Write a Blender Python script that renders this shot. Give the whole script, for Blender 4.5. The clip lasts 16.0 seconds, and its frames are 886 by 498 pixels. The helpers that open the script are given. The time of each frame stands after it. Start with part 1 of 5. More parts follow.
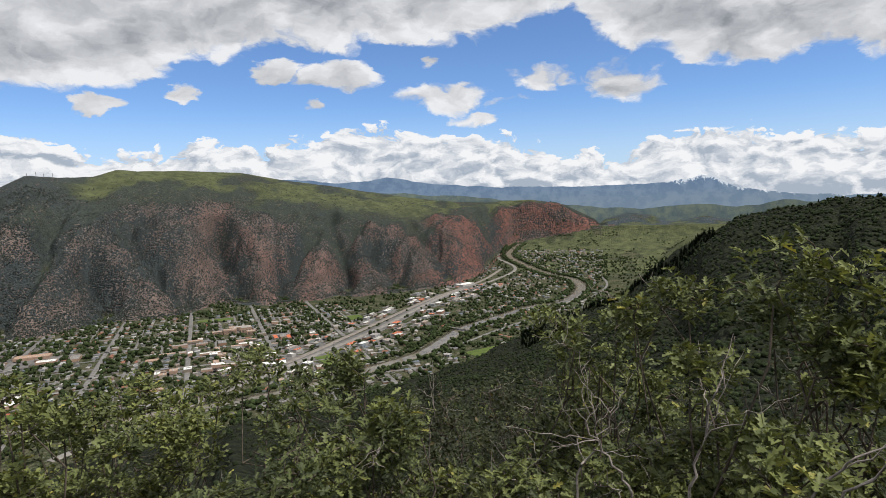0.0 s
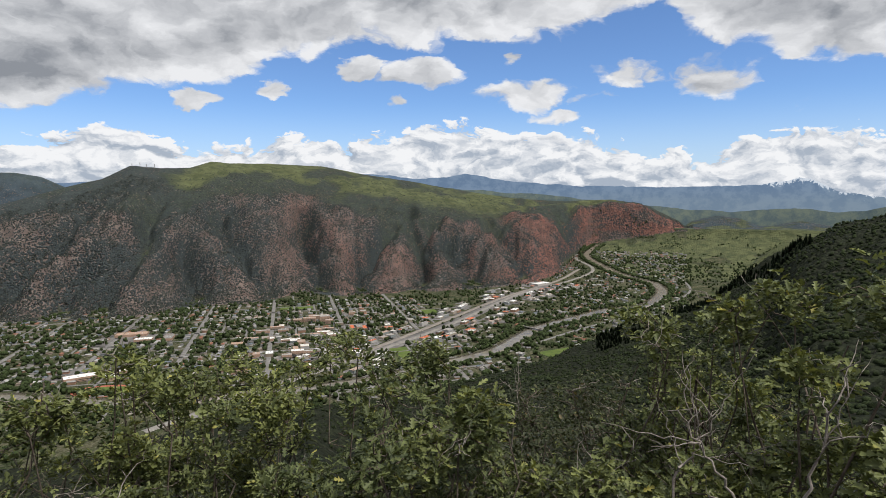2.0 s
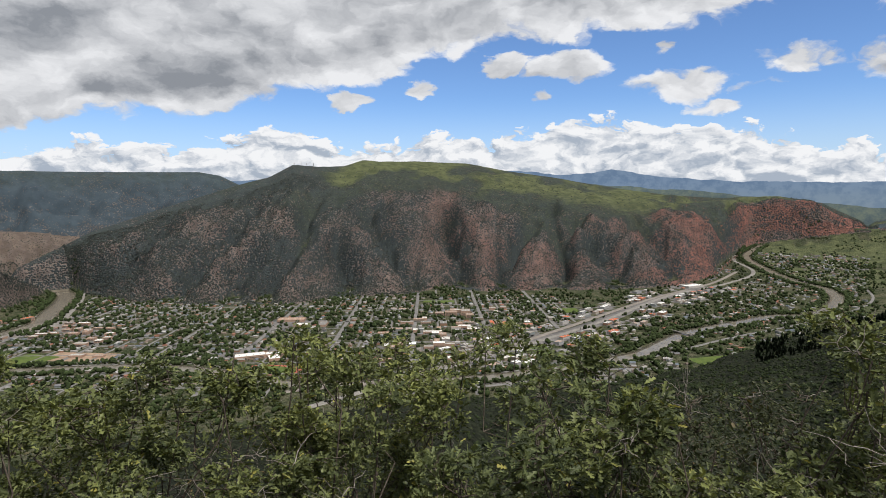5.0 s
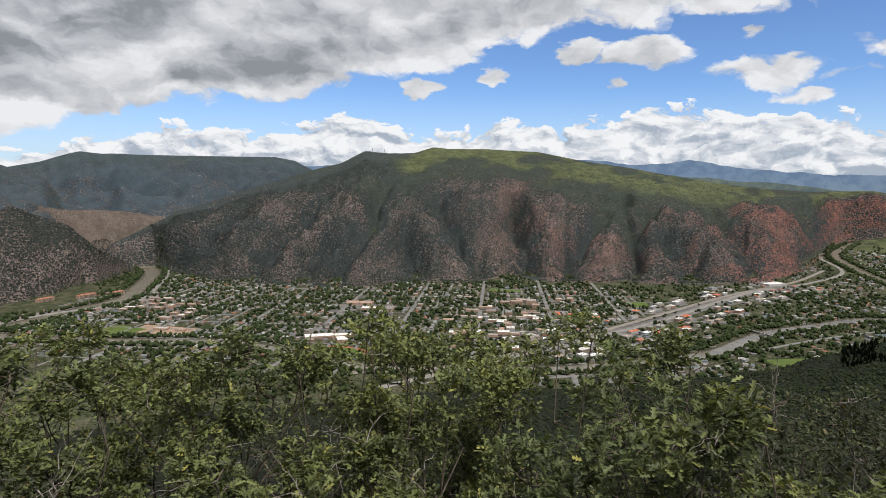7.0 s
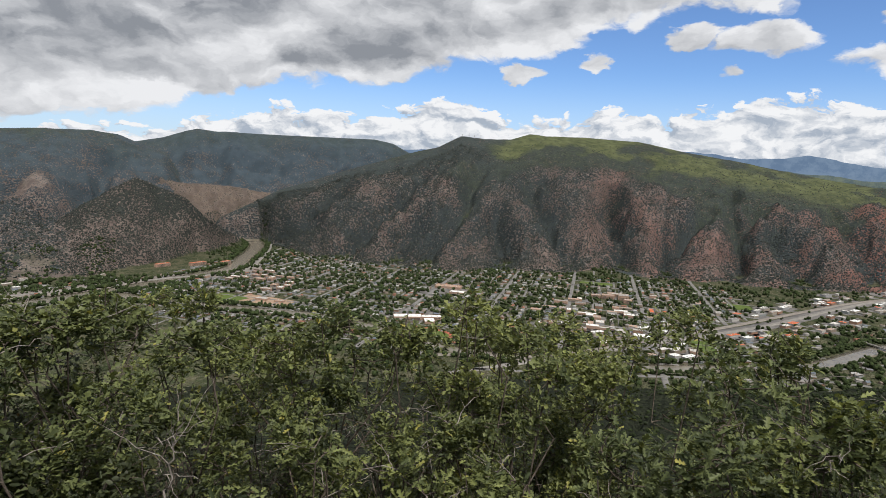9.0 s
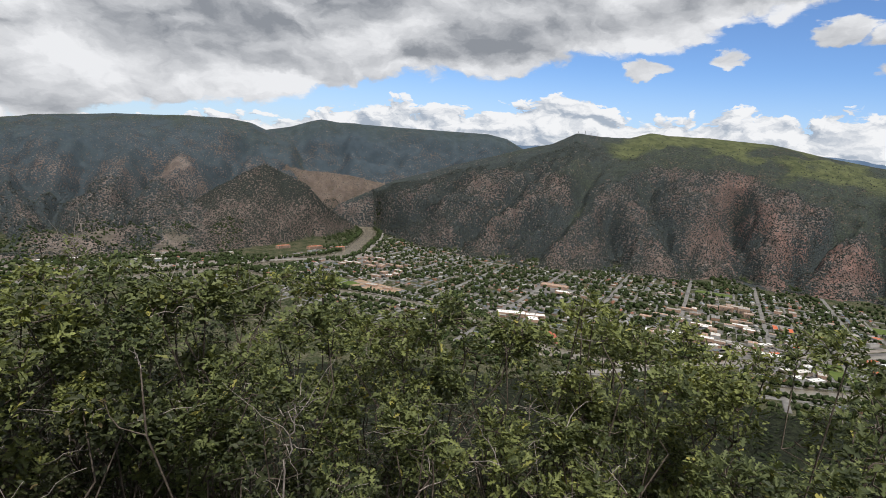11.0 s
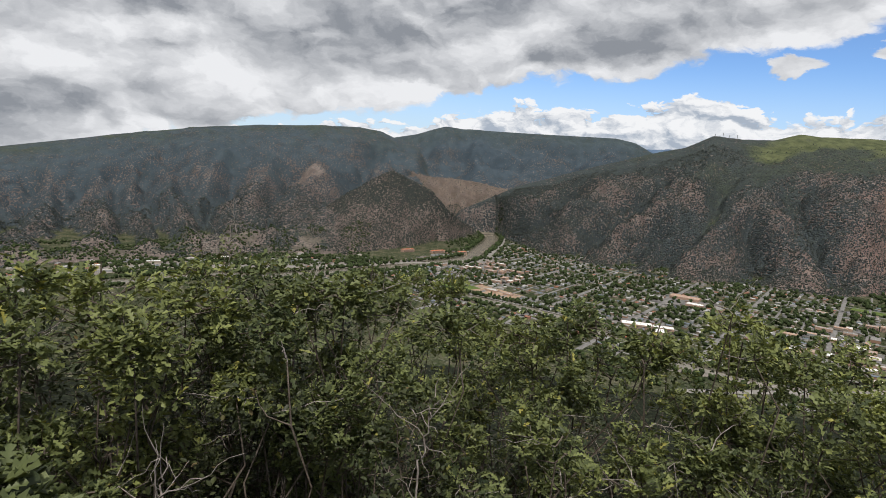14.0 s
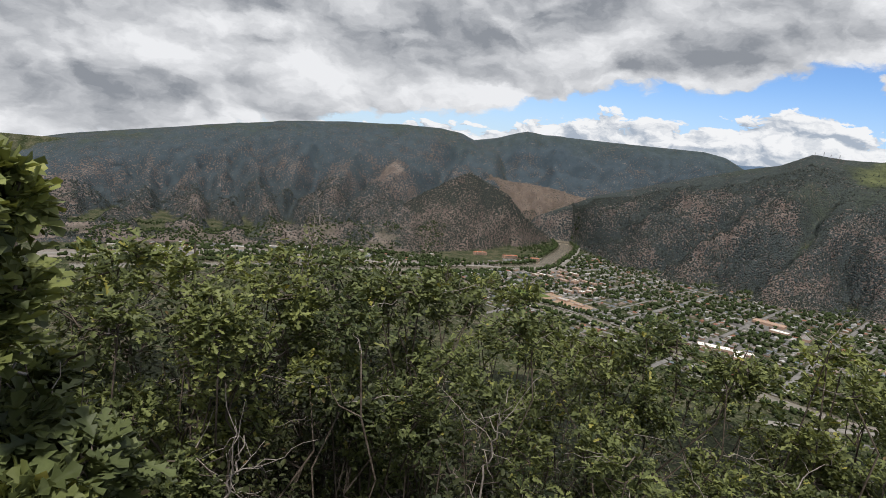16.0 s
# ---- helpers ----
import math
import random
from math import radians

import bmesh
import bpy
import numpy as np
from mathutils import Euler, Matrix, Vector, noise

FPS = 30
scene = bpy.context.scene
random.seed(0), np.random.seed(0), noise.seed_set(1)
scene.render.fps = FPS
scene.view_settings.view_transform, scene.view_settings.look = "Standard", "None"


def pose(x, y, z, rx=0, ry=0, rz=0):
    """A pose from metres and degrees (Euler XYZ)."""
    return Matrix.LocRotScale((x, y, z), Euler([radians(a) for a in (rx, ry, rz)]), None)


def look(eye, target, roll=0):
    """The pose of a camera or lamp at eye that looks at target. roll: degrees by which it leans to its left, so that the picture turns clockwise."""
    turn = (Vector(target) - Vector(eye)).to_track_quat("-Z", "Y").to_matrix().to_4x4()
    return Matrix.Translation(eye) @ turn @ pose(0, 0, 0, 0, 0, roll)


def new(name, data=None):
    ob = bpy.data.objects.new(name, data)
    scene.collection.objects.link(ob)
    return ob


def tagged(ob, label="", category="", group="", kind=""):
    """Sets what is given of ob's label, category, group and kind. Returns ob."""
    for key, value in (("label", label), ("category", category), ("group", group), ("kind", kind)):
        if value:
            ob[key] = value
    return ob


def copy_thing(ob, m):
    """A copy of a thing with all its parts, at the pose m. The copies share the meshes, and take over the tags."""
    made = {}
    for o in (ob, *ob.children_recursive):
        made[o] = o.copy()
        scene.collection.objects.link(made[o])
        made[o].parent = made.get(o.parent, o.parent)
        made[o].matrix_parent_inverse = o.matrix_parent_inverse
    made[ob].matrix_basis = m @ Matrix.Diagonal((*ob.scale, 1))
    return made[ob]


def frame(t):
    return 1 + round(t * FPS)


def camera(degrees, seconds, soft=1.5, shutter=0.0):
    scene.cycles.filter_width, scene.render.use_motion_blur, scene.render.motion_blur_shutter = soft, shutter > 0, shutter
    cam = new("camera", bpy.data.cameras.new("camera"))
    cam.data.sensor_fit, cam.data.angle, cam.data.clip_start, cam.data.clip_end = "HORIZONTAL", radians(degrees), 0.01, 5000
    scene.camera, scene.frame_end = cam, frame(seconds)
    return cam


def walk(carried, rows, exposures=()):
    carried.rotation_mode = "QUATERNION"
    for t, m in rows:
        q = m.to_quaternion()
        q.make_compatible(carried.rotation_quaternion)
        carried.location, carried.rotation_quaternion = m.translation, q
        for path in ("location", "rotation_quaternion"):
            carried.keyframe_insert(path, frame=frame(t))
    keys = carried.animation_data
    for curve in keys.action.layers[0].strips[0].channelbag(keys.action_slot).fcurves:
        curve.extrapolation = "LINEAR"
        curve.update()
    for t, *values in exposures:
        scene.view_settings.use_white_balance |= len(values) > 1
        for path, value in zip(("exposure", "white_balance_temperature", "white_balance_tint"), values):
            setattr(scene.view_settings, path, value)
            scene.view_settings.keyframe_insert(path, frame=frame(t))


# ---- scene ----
cam = camera(72.0, 16.0, soft=0.85)
PATH = [
    (0.0, pose(0.000, 0.000, 450.000, 85.20, 1.80, -0.00)),
    (0.5, pose(-0.017, -0.001, 449.994, 85.21, 1.25, 1.66)),
    (1.0, pose(-0.034, -0.003, 449.989, 85.15, 0.84, 3.33)),
    (1.5, pose(-0.051, -0.004, 449.983, 85.03, 0.50, 5.05)),
    (2.0, pose(-0.068, -0.005, 449.978, 85.04, 0.42, 7.27)),
    (2.5, pose(-0.085, -0.006, 449.972, 85.18, 0.50, 9.54)),
    (3.0, pose(-0.102, -0.007, 449.966, 85.20, 0.69, 11.95)),
    (3.5, pose(-0.119, -0.009, 449.961, 85.03, 0.63, 14.89)),
    (4.0, pose(-0.136, -0.010, 449.955, 84.98, 0.59, 16.98)),
    (6.5, pose(-0.200, -0.007, 449.934, 84.09, -0.14, 25.37)),
    (7.0, pose(-0.213, -0.006, 449.930, 83.68, -0.55, 26.95)),
    (7.5, pose(-0.226, -0.006, 449.925, 83.14, -1.20, 29.02)),
    (8.0, pose(-0.239, -0.005, 449.921, 82.80, -1.54, 31.34)),
    (8.5, pose(-0.255, -0.007, 449.918, 82.53, -1.96, 33.18)),
    (9.0, pose(-0.270, -0.009, 449.914, 82.15, -2.59, 35.78)),
    (11.5, pose(-0.348, -0.019, 449.897, 80.94, -4.64, 48.62)),
    (12.0, pose(-0.364, -0.021, 449.894, 80.93, -4.57, 50.82)),
    (12.5, pose(-0.372, -0.025, 449.891, 81.05, -4.48, 52.61)),
    (13.0, pose(-0.379, -0.029, 449.889, 81.02, -4.23, 54.18)),
    (13.5, pose(-0.387, -0.032, 449.886, 80.88, -3.92, 55.77)),
    (14.0, pose(-0.394, -0.036, 449.884, 80.75, -3.91, 57.69)),
    (14.5, pose(-0.402, -0.040, 449.881, 80.51, -4.29, 59.74)),
    (15.0, pose(-0.410, -0.043, 449.878, 80.44, -4.48, 61.52)),
    (15.5, pose(-0.417, -0.047, 449.876, 80.37, -5.19, 63.21)),
    (16.0, pose(-0.425, -0.051, 449.873, 80.33, -6.74, 65.09)),
]
walk(cam, PATH)

# ---- light ----
EYE = 450.0
SUN_AZ, SUN_EL = -118.0, 61.0          # degrees to the left of +y, and above the horizon
sun = new("sun", bpy.data.lights.new("sun", "SUN"))
sun.data.energy, sun.data.angle, sun.data.color = 3.9, radians(4), (1.0, 0.95, 0.87)
_a, _e = radians(SUN_AZ), radians(SUN_EL)
SUN_DIR = Vector((-math.sin(_a) * math.cos(_e), math.cos(_a) * math.cos(_e), math.sin(_e)))
sun.matrix_world = look(SUN_DIR * 4000, (0, 0, 0))
scene.view_settings.exposure = 0.0


class Nodes:
    """Short way of wiring a node tree."""

    def __init__(self, tree):
        self.t = tree
        tree.nodes.clear()

    def n(self, kind, ins=None, **props):
        nd = self.t.nodes.new(kind)
        for k, v in props.items():
            if k == "operation":
                nd.operation = v
            elif k == "blend":
                nd.data_type, nd.blend_type = "RGBA", v
            elif k == "dims":
                nd.noise_dimensions = v
            elif k == "attr":
                nd.attribute_name = v
            elif k == "feature":
                nd.feature = v
            elif k == "sky":
                nd.sky_type = v
            elif k == "interp":
                nd.interpolation_type = v
        for k, v in (ins or {}).items():
            if hasattr(v, "is_output"):
                self.t.links.new(v, nd.inputs[k])
            else:
                nd.inputs[k].default_value = v
        return nd

    def m(self, op, a, b=0.0, c=0.0):
        return self.n("ShaderNodeMath", {0: a, 1: b, 2: c}, operation=op).outputs[0]

    def clamp(self, a):
        return self.n("ShaderNodeClamp", {0: a}).outputs[0]

    def step(self, x, lo, hi, a=0.0, b=1.0):
        return self.n("ShaderNodeMapRange", {0: x, 1: lo, 2: hi, 3: a, 4: b}, interp="SMOOTHSTEP").outputs[0]

    def mix(self, f, a, b, blend="MIX"):
        return self.n("ShaderNodeMix", {0: f, 6: a, 7: b}, blend=blend).outputs[2]

    def noise(self, vec, scale, detail=4.0, rough=0.55, dist=0.0):
        return self.n("ShaderNodeTexNoise", {"Vector": vec, "Scale": scale, "Detail": detail, "Roughness": rough, "Distortion": dist}).outputs[0]

    def vmul(self, v, s):
        return self.n("ShaderNodeVectorMath", {0: v, 1: s}, operation="MULTIPLY").outputs[0]

    def vadd(self, v, s):
        return self.n("ShaderNodeVectorMath", {0: v, 1: s}, operation="ADD").outputs[0]

    def attr(self, name):
        return self.n("ShaderNodeAttribute", attr=name).outputs["Fac"]


def rgb(r, g, b):
    return (r, g, b, 1.0)


# ---- sky: clear blue above, a broken grey bank that lowers to one side, cumulus along the horizon ----
world = bpy.data.worlds.new("sky")
world.use_nodes = True
scene.world = world
w = Nodes(world.node_tree)
d = w.n("ShaderNodeTexCoord").outputs["Generated"]
sep = w.n("ShaderNodeSeparateXYZ", {0: d})
dx, dy, dz = sep.outputs
sky = w.t.nodes.new("ShaderNodeTexSky")
sky.sky_type, sky.sun_disc = "NISHITA", False
sky.sun_elevation, sky.sun_rotation = radians(SUN_EL), radians(-SUN_AZ)
sky.altitude, sky.air_density, sky.dust_density, sky.ozone_density = 2200, 1.0, 0.4, 2.0
blue = w.mix(1.0, sky.outputs[0], rgb(0.098, 0.119, 0.146), "MULTIPLY")
# bearing (degrees to the left of +y) and height in the sky, gently warped so that no edge is regular
horiz = w.m("SQRT", w.m("ADD", w.m("MULTIPLY", dx, dx), w.m("MULTIPLY", dy, dy)))
az0 = w.m("MULTIPLY", w.m("ARCTAN2", w.m("MULTIPLY", dx, -1.0), dy), 57.29578)
el0 = w.m("MULTIPLY", w.m("ARCTAN2", dz, horiz), 57.29578)
bend = w.n("ShaderNodeTexNoise", {"Vector": w.vmul(d, (1.0, 1.0, 2.0)), "Scale": 9.0, "Detail": 6.0, "Roughness": 0.6}).outputs[1]
bend = w.n("ShaderNodeSeparateXYZ", {0: bend}).outputs
az = w.m("MULTIPLY_ADD", w.m("SUBTRACT", bend[0], 0.5), 7.0, az0)
el = w.m("MULTIPLY_ADD", w.m("SUBTRACT", bend[1], 0.5), 3.4, el0)


def by_bearing(*pairs, lo=-60.0, span=200.0, most=20.0):
    """A height in the sky, in degrees, that changes with the bearing."""
    ramp = w.n("ShaderNodeValToRGB", {0: w.m("DIVIDE", w.m("SUBTRACT", az0, lo), span)})
    ramp.color_ramp.interpolation = "EASE"
    for i, (b, v) in enumerate(pairs):
        e = ramp.color_ramp.elements[i] if i < 2 else ramp.color_ramp.elements.new((b - lo) / span)
        e.position, e.color = (b - lo) / span, rgb(*[(v + 5) / most] * 3)
    return w.m("SUBTRACT", w.m("MULTIPLY", ramp.outputs[0], most), 5.0)


def blobs(items):
    """The strongest of several soft ellipses: bearing, height, half width, half height."""
    best = None
    for b, e, hw, hh in items:
        qx = w.m("MULTIPLY", w.m("SUBTRACT", az, b), 1.0 / hw)
        qy = w.m("MULTIPLY", w.m("SUBTRACT", el, e), 1.0 / hh)
        q = w.m("SUBTRACT", 1.0, w.m("MULTIPLY_ADD", qx, qx, w.m("MULTIPLY", qy, qy)))
        best = q if best is None else w.m("MAXIMUM", best, q)
    return w.clamp(best)


def heaps(vec, scale):
    """Heaped, cauliflower-like relief."""
    v1 = w.n("ShaderNodeTexVoronoi", {"Vector": vec, "Scale": scale, "Detail": 3.0, "Roughness": 0.55}).outputs["Distance"]
    return w.m("SUBTRACT", 1.0, v1)


flat = w.n("ShaderNodeCombineXYZ", {0: w.m("MULTIPLY", az, 0.088), 1: w.m("MULTIPLY", el, 0.15), 2: 2.1}).outputs[0]
shift = w.vadd(flat, (-0.05, 0.16, 0.0))
n_deck, n_deck2 = w.noise(flat, 1.5, 11, 0.54, 0.15), w.noise(shift, 1.5, 8, 0.50, 0.15)
h_deck, h_deck2 = heaps(flat, 1.9), heaps(shift, 1.9)
# the grey bank: its lower edge sinks to one side until it meets the hills
edge = by_bearing((-45, 9.0), (-29, 9.2), (-23, 9.8), (-18, 11.2), (-14.5, 13.6), (-12.0, 14.6), (0, 13.6), (8, 12.8), (14, 13.2), (20, 11.6), (25, 9.9), (33, 8.3), (41, 6.5), (50, 5.3), (59, 3.6), (66, 2.5), (73, 1.2), (80, -1.0), (90, -3.5), (115, -3.0))
lift = w.m("SUBTRACT", el, edge)
strays = blobs([(8.7, 11.0, 5.2, 1.7), (-0.6, 9.1, 6.2, 1.7), (-9.2, 10.6, 6.8, 2.0), (-3.9, 7.3, 3.6, 1.1), (-16.2, 10.0, 5.4, 2.5), (14.6, 11.2, 2.6, 1.6), (22.6, 9.4, 1.7, 0.9), (11.6, 8.2, 1.7, 0.8), (0.6, 12.3, 1.3, 0.9), (-6.4, 8.6, 4.0, 0.8), (29.5, 8.4, 2.4, 1.0)])
ragged = w.m("ADD", w.m("MULTIPLY", w.m("SUBTRACT", n_deck, 0.5), 2.3), w.m("MULTIPLY", w.m("SUBTRACT", h_deck, 0.45), 0.55))
bank = w.m("MINIMUM", w.m("MULTIPLY", lift, 0.42), 1.2)
bank = w.m("MAXIMUM", w.m("MAXIMUM", bank, -0.55), w.m("SUBTRACT", w.m("MULTIPLY", strays, 0.95), 0.22))
depth_of = w.m("ADD", bank, ragged)
deck_mask = w.step(depth_of, -0.04, 0.30)
gloom = blobs([(67, 10.0, 9, 3.4), (41, 10.6, 8, 2.4), (94, 0.5, 10, 3.6), (38, 12.2, 8, 3.2), (14, 14.2, 5, 1.4), (25, 13.6, 6, 1.6), (56, 13, 9, 2.4), (104, 8, 9, 5), (48, 8.4, 5, 1.2), (83, 11, 6, 2.2), (-17.0, 9.2, 2.6, 0.9), (35, 8.8, 4, 1.1)])
gleam = blobs([(88, 6.0, 6, 3.0), (77, 5.4, 7, 2.2), (30, 10.0, 7, 1.2), (52, 10, 4, 1.6), (44, 7.6, 4, 0.8), (60, 5.2, 3, 0.8), (20, 13, 6, 1.2)])
relief = w.m("ADD", w.m("MULTIPLY", w.m("SUBTRACT", n_deck, n_deck2), 2.6), w.m("MULTIPLY", w.m("SUBTRACT", h_deck, h_deck2), 0.30))
deck_tone = w.m("SUBTRACT", w.m("ADD", 0.70, relief), w.m("MULTIPLY", w.step(depth_of, 0.15, 1.3), 0.20))
deck_tone = w.m("ADD", deck_tone, w.m("SUBTRACT", w.m("MULTIPLY", gleam, 0.38), w.m("MULTIPLY", gloom, 0.40)))
deck_col = w.mix(w.clamp(deck_tone), rgb(0.270, 0.290, 0.325), rgb(0.84, 0.85, 0.875))
# low cumulus: heaped tops, flat grey bases, in a band over the horizon
band = w.n("ShaderNodeCombineXYZ", {0: w.m("MULTIPLY", az, 0.17), 1: w.m("MULTIPLY", el, 0.30), 2: 1.3}).outputs[0]
above = w.vadd(band, (-0.07, 0.17, 0.0))
n_cum, n_cum2 = w.noise(band, 1.5, 11, 0.58, 0.1), w.noise(above, 1.5, 9, 0.56, 0.1)
h_cum, h_cum2 = heaps(band, 2.3), heaps(above, 2.3)
crown = by_bearing((-45, 4.5), (-29, 4.6), (-23, 5.5), (-20, 4.9), (-16, 3.9), (-12, 4.2), (-7, 5.4), (-1, 5.8), (5, 6.7), (9, 6.2), (13, 5.0), (18, 5.1), (25, 4.8), (31, 5.2), (36.5, 6.4), (41, 4.5), (47, 4.3), (52.5, 4.2), (56, 3.0), (64, 2.2), (75, 0.0))
heap = w.m("MULTIPLY", w.m("SUBTRACT", crown, el), 0.42)
cum_depth = w.m("ADD", w.m("ADD", heap, 0.34), w.m("ADD", w.m("MULTIPLY", w.m("SUBTRACT", n_cum, 0.5), 1.7), w.m("MULTIPLY", w.m("SUBTRACT", h_cum, 0.5), 0.8)))
cum_mask = w.step(cum_depth, -0.05, 0.10)
cum_tone = w.m("ADD", w.m("MULTIPLY", w.m("SUBTRACT", n_cum, n_cum2), 3.4), w.m("MULTIPLY", w.m("SUBTRACT", h_cum, h_cum2), 1.1))
cum_tone = w.clamp(w.m("ADD", cum_tone, w.m("SUBTRACT", 0.75, w.m("MULTIPLY", w.step(cum_depth, 0.3, 2.2), 0.42))))
cum_col = w.mix(cum_tone, rgb(0.40, 0.46, 0.55), rgb(0.90, 0.91, 0.93))
haze_sky = w.mix(w.step(el0, 9.0, 0.0, 0.0, 0.7), blue, rgb(0.55, 0.66, 0.80))
sky_col = w.mix(cum_mask, haze_sky, cum_col)
sky_col = w.mix(deck_mask, sky_col, deck_col)
bg = w.n("ShaderNodeBackground", {0: sky_col, 1: 1.0})
w.t.links.new(bg.outputs[0], w.n("ShaderNodeOutputWorld").inputs[0])

# ---- materials ----


def material(name, rough=0.8, metal=0.0, gloss=0.10):
    mat = bpy.data.materials.new(name)
    mat.use_nodes = True
    k = Nodes(mat.node_tree)
    p = k.n("ShaderNodeBsdfPrincipled", {"Roughness": rough, "Metallic": metal, "Specular IOR Level": gloss})
    k.t.links.new(p.outputs[0], k.n("ShaderNodeOutputMaterial").inputs[0])
    return mat, k, p


def put(k, p, colour, bump=None, strength=0.4, distance=1.0):
    k.t.links.new(colour, p.inputs["Base Color"])
    if bump is not None:
        b = k.n("ShaderNodeBump", {"Strength": strength, "Distance": distance, "Height": bump})
        k.t.links.new(b.outputs[0], p.inputs["Normal"])


def ground_material():
    mat, k, p = material("hillside", 0.95, 0.0, 0.03)
    co = k.n("ShaderNodeTexCoord").outputs["Object"]
    a_red, a_grass, a_bare, a_far_haze, a_floor, a_litter_shade = (k.attr(n) for n in ("red", "grass", "bare", "far", "floor", "litter"))
    big = k.noise(co, 0.004, 5, 0.6)
    mid = k.noise(co, 0.02, 5, 0.65)
    small = k.noise(co, 0.12, 4, 0.6)
    streak = k.noise(k.vmul(co, (1.0, 1.0, 0.35)), 0.035, 6, 0.7, 0.6)
    soil = k.mix(k.step(mid, 0.35, 0.65), rgb(0.120, 0.105, 0.096), rgb(0.225, 0.195, 0.176))
    redsoil = k.mix(k.step(streak, 0.35, 0.65), rgb(0.135, 0.076, 0.066), rgb(0.270, 0.128, 0.100))
    soil = k.mix(k.clamp(k.m("MULTIPLY", a_red, k.step(mid, 0.2, 0.6, 0.6, 1.3))), soil, redsoil)
    cell = k.n("ShaderNodeTexVoronoi", {"Vector": k.vadd(co, k.vmul(k.n("ShaderNodeTexNoise", {"Vector": co, "Scale": 0.1}).outputs[1], (5, 5, 5))), "Scale": 0.128, "Randomness": 1.0})
    dist = cell.outputs["Distance"]
    # shrubs stand apart on bare ground and close up elsewhere
    reach = k.m("SUBTRACT", 0.82, k.m("MULTIPLY", a_bare, 0.50))
    reach = k.m("ADD", reach, k.m("MULTIPLY", k.m("SUBTRACT", mid, 0.5), 0.75))
    reach = k.m("ADD", reach, k.m("MULTIPLY", k.m("SUBTRACT", big, 0.5), 0.7))
    shrub = k.step(k.m("SUBTRACT", reach, dist), -0.11, 0.11)
    leafy = k.mix(k.step(small, 0.3, 0.7), rgb(0.031, 0.034, 0.031), rgb(0.061, 0.066, 0.054))
    # bluish distance haze put into the shrub colour, by the far cover
    leafy = k.mix(k.m("MULTIPLY", a_far_haze, 0.8), leafy, k.mix(k.step(mid, 0.36, 0.64), rgb(0.060, 0.086, 0.114), rgb(0.082, 0.112, 0.142)))
    col = k.mix(shrub, soil, leafy)
    meadow = k.mix(k.step(mid, 0.3, 0.7), rgb(0.070, 0.084, 0.046), rgb(0.135, 0.148, 0.075))
    brush = k.mix(k.clamp(k.m("ADD", k.m("MULTIPLY", k.step(small, 0.40, 0.62), 0.55), k.step(k.m("ADD", a_grass, k.m("MULTIPLY", big, 0.8)), 0.85, 1.35))), rgb(0.040, 0.050, 0.032), meadow)
    col = k.mix(k.clamp(k.m("MULTIPLY", a_grass, k.step(k.m("ADD", streak, k.m("MULTIPLY", a_grass, 0.3)), 0.42, 0.75, 0.25, 1.1))), col, brush)
    hay = k.mix(k.step(mid, 0.35, 0.65), rgb(0.150, 0.180, 0.075), rgb(0.260, 0.260, 0.130))
    brush = k.mix(k.m("MULTIPLY", k.step(k.m("ADD", a_grass, k.m("MULTIPLY", k.m("SUBTRACT", big, 0.5), 0.7)), 0.92, 1.2), 0.9), brush, hay)
    lawn = k.mix(k.step(mid, 0.4, 0.62), rgb(0.042, 0.055, 0.026), rgb(0.10, 0.098, 0.060))
    lawn = k.mix(k.m("MULTIPLY", k.step(small, 0.5, 0.7), 0.5), lawn, rgb(0.22, 0.20, 0.17))
    col = k.mix(a_floor, col, lawn)
    # near slope's oak litter and low growth, darkened in colour to stand for shade
    col = k.mix(a_litter_shade, col, k.mix(k.step(small, 0.35, 0.65), rgb(0.011, 0.014, 0.008), rgb(0.022, 0.028, 0.013)))
    relief = k.m("ADD", k.m("MULTIPLY", streak, 2.0), k.m("SUBTRACT", shrub, dist))
    put(k, p, col, relief, 0.8, 8.0)
    return mat


def two_tone(name, c1, c2, scale, rough=0.85, bump=0.3, detail=5.0, per=None, metal=0.0, dist=0.02):
    """A mottled surface; per: 'object' or 'island' varies the tone from piece to piece."""
    mat, k, p = material(name, rough, metal, 0.5 if rough < 0.5 else 0.08)
    co = k.n("ShaderNodeTexCoord").outputs["Object"]
    n1 = k.noise(co, scale, detail, 0.6)
    n2 = k.noise(co, scale * 7, 3, 0.6)
    f = k.m("ADD", k.m("MULTIPLY", n1, 0.7), k.m("MULTIPLY", n2, 0.3))
    col = k.mix(k.step(f, 0.35, 0.65), rgb(*c1), rgb(*c2))
    if per:
        r = k.n("ShaderNodeObjectInfo").outputs["Random"] if per == "object" else k.n("ShaderNodeNewGeometry").outputs["Random Per Island"]
        col = k.mix(1.0, col, k.mix(r, rgb(0.62, 0.62, 0.62), rgb(1.35, 1.35, 1.35)), "MULTIPLY")
    put(k, p, col, n2, bump, dist)
    return mat


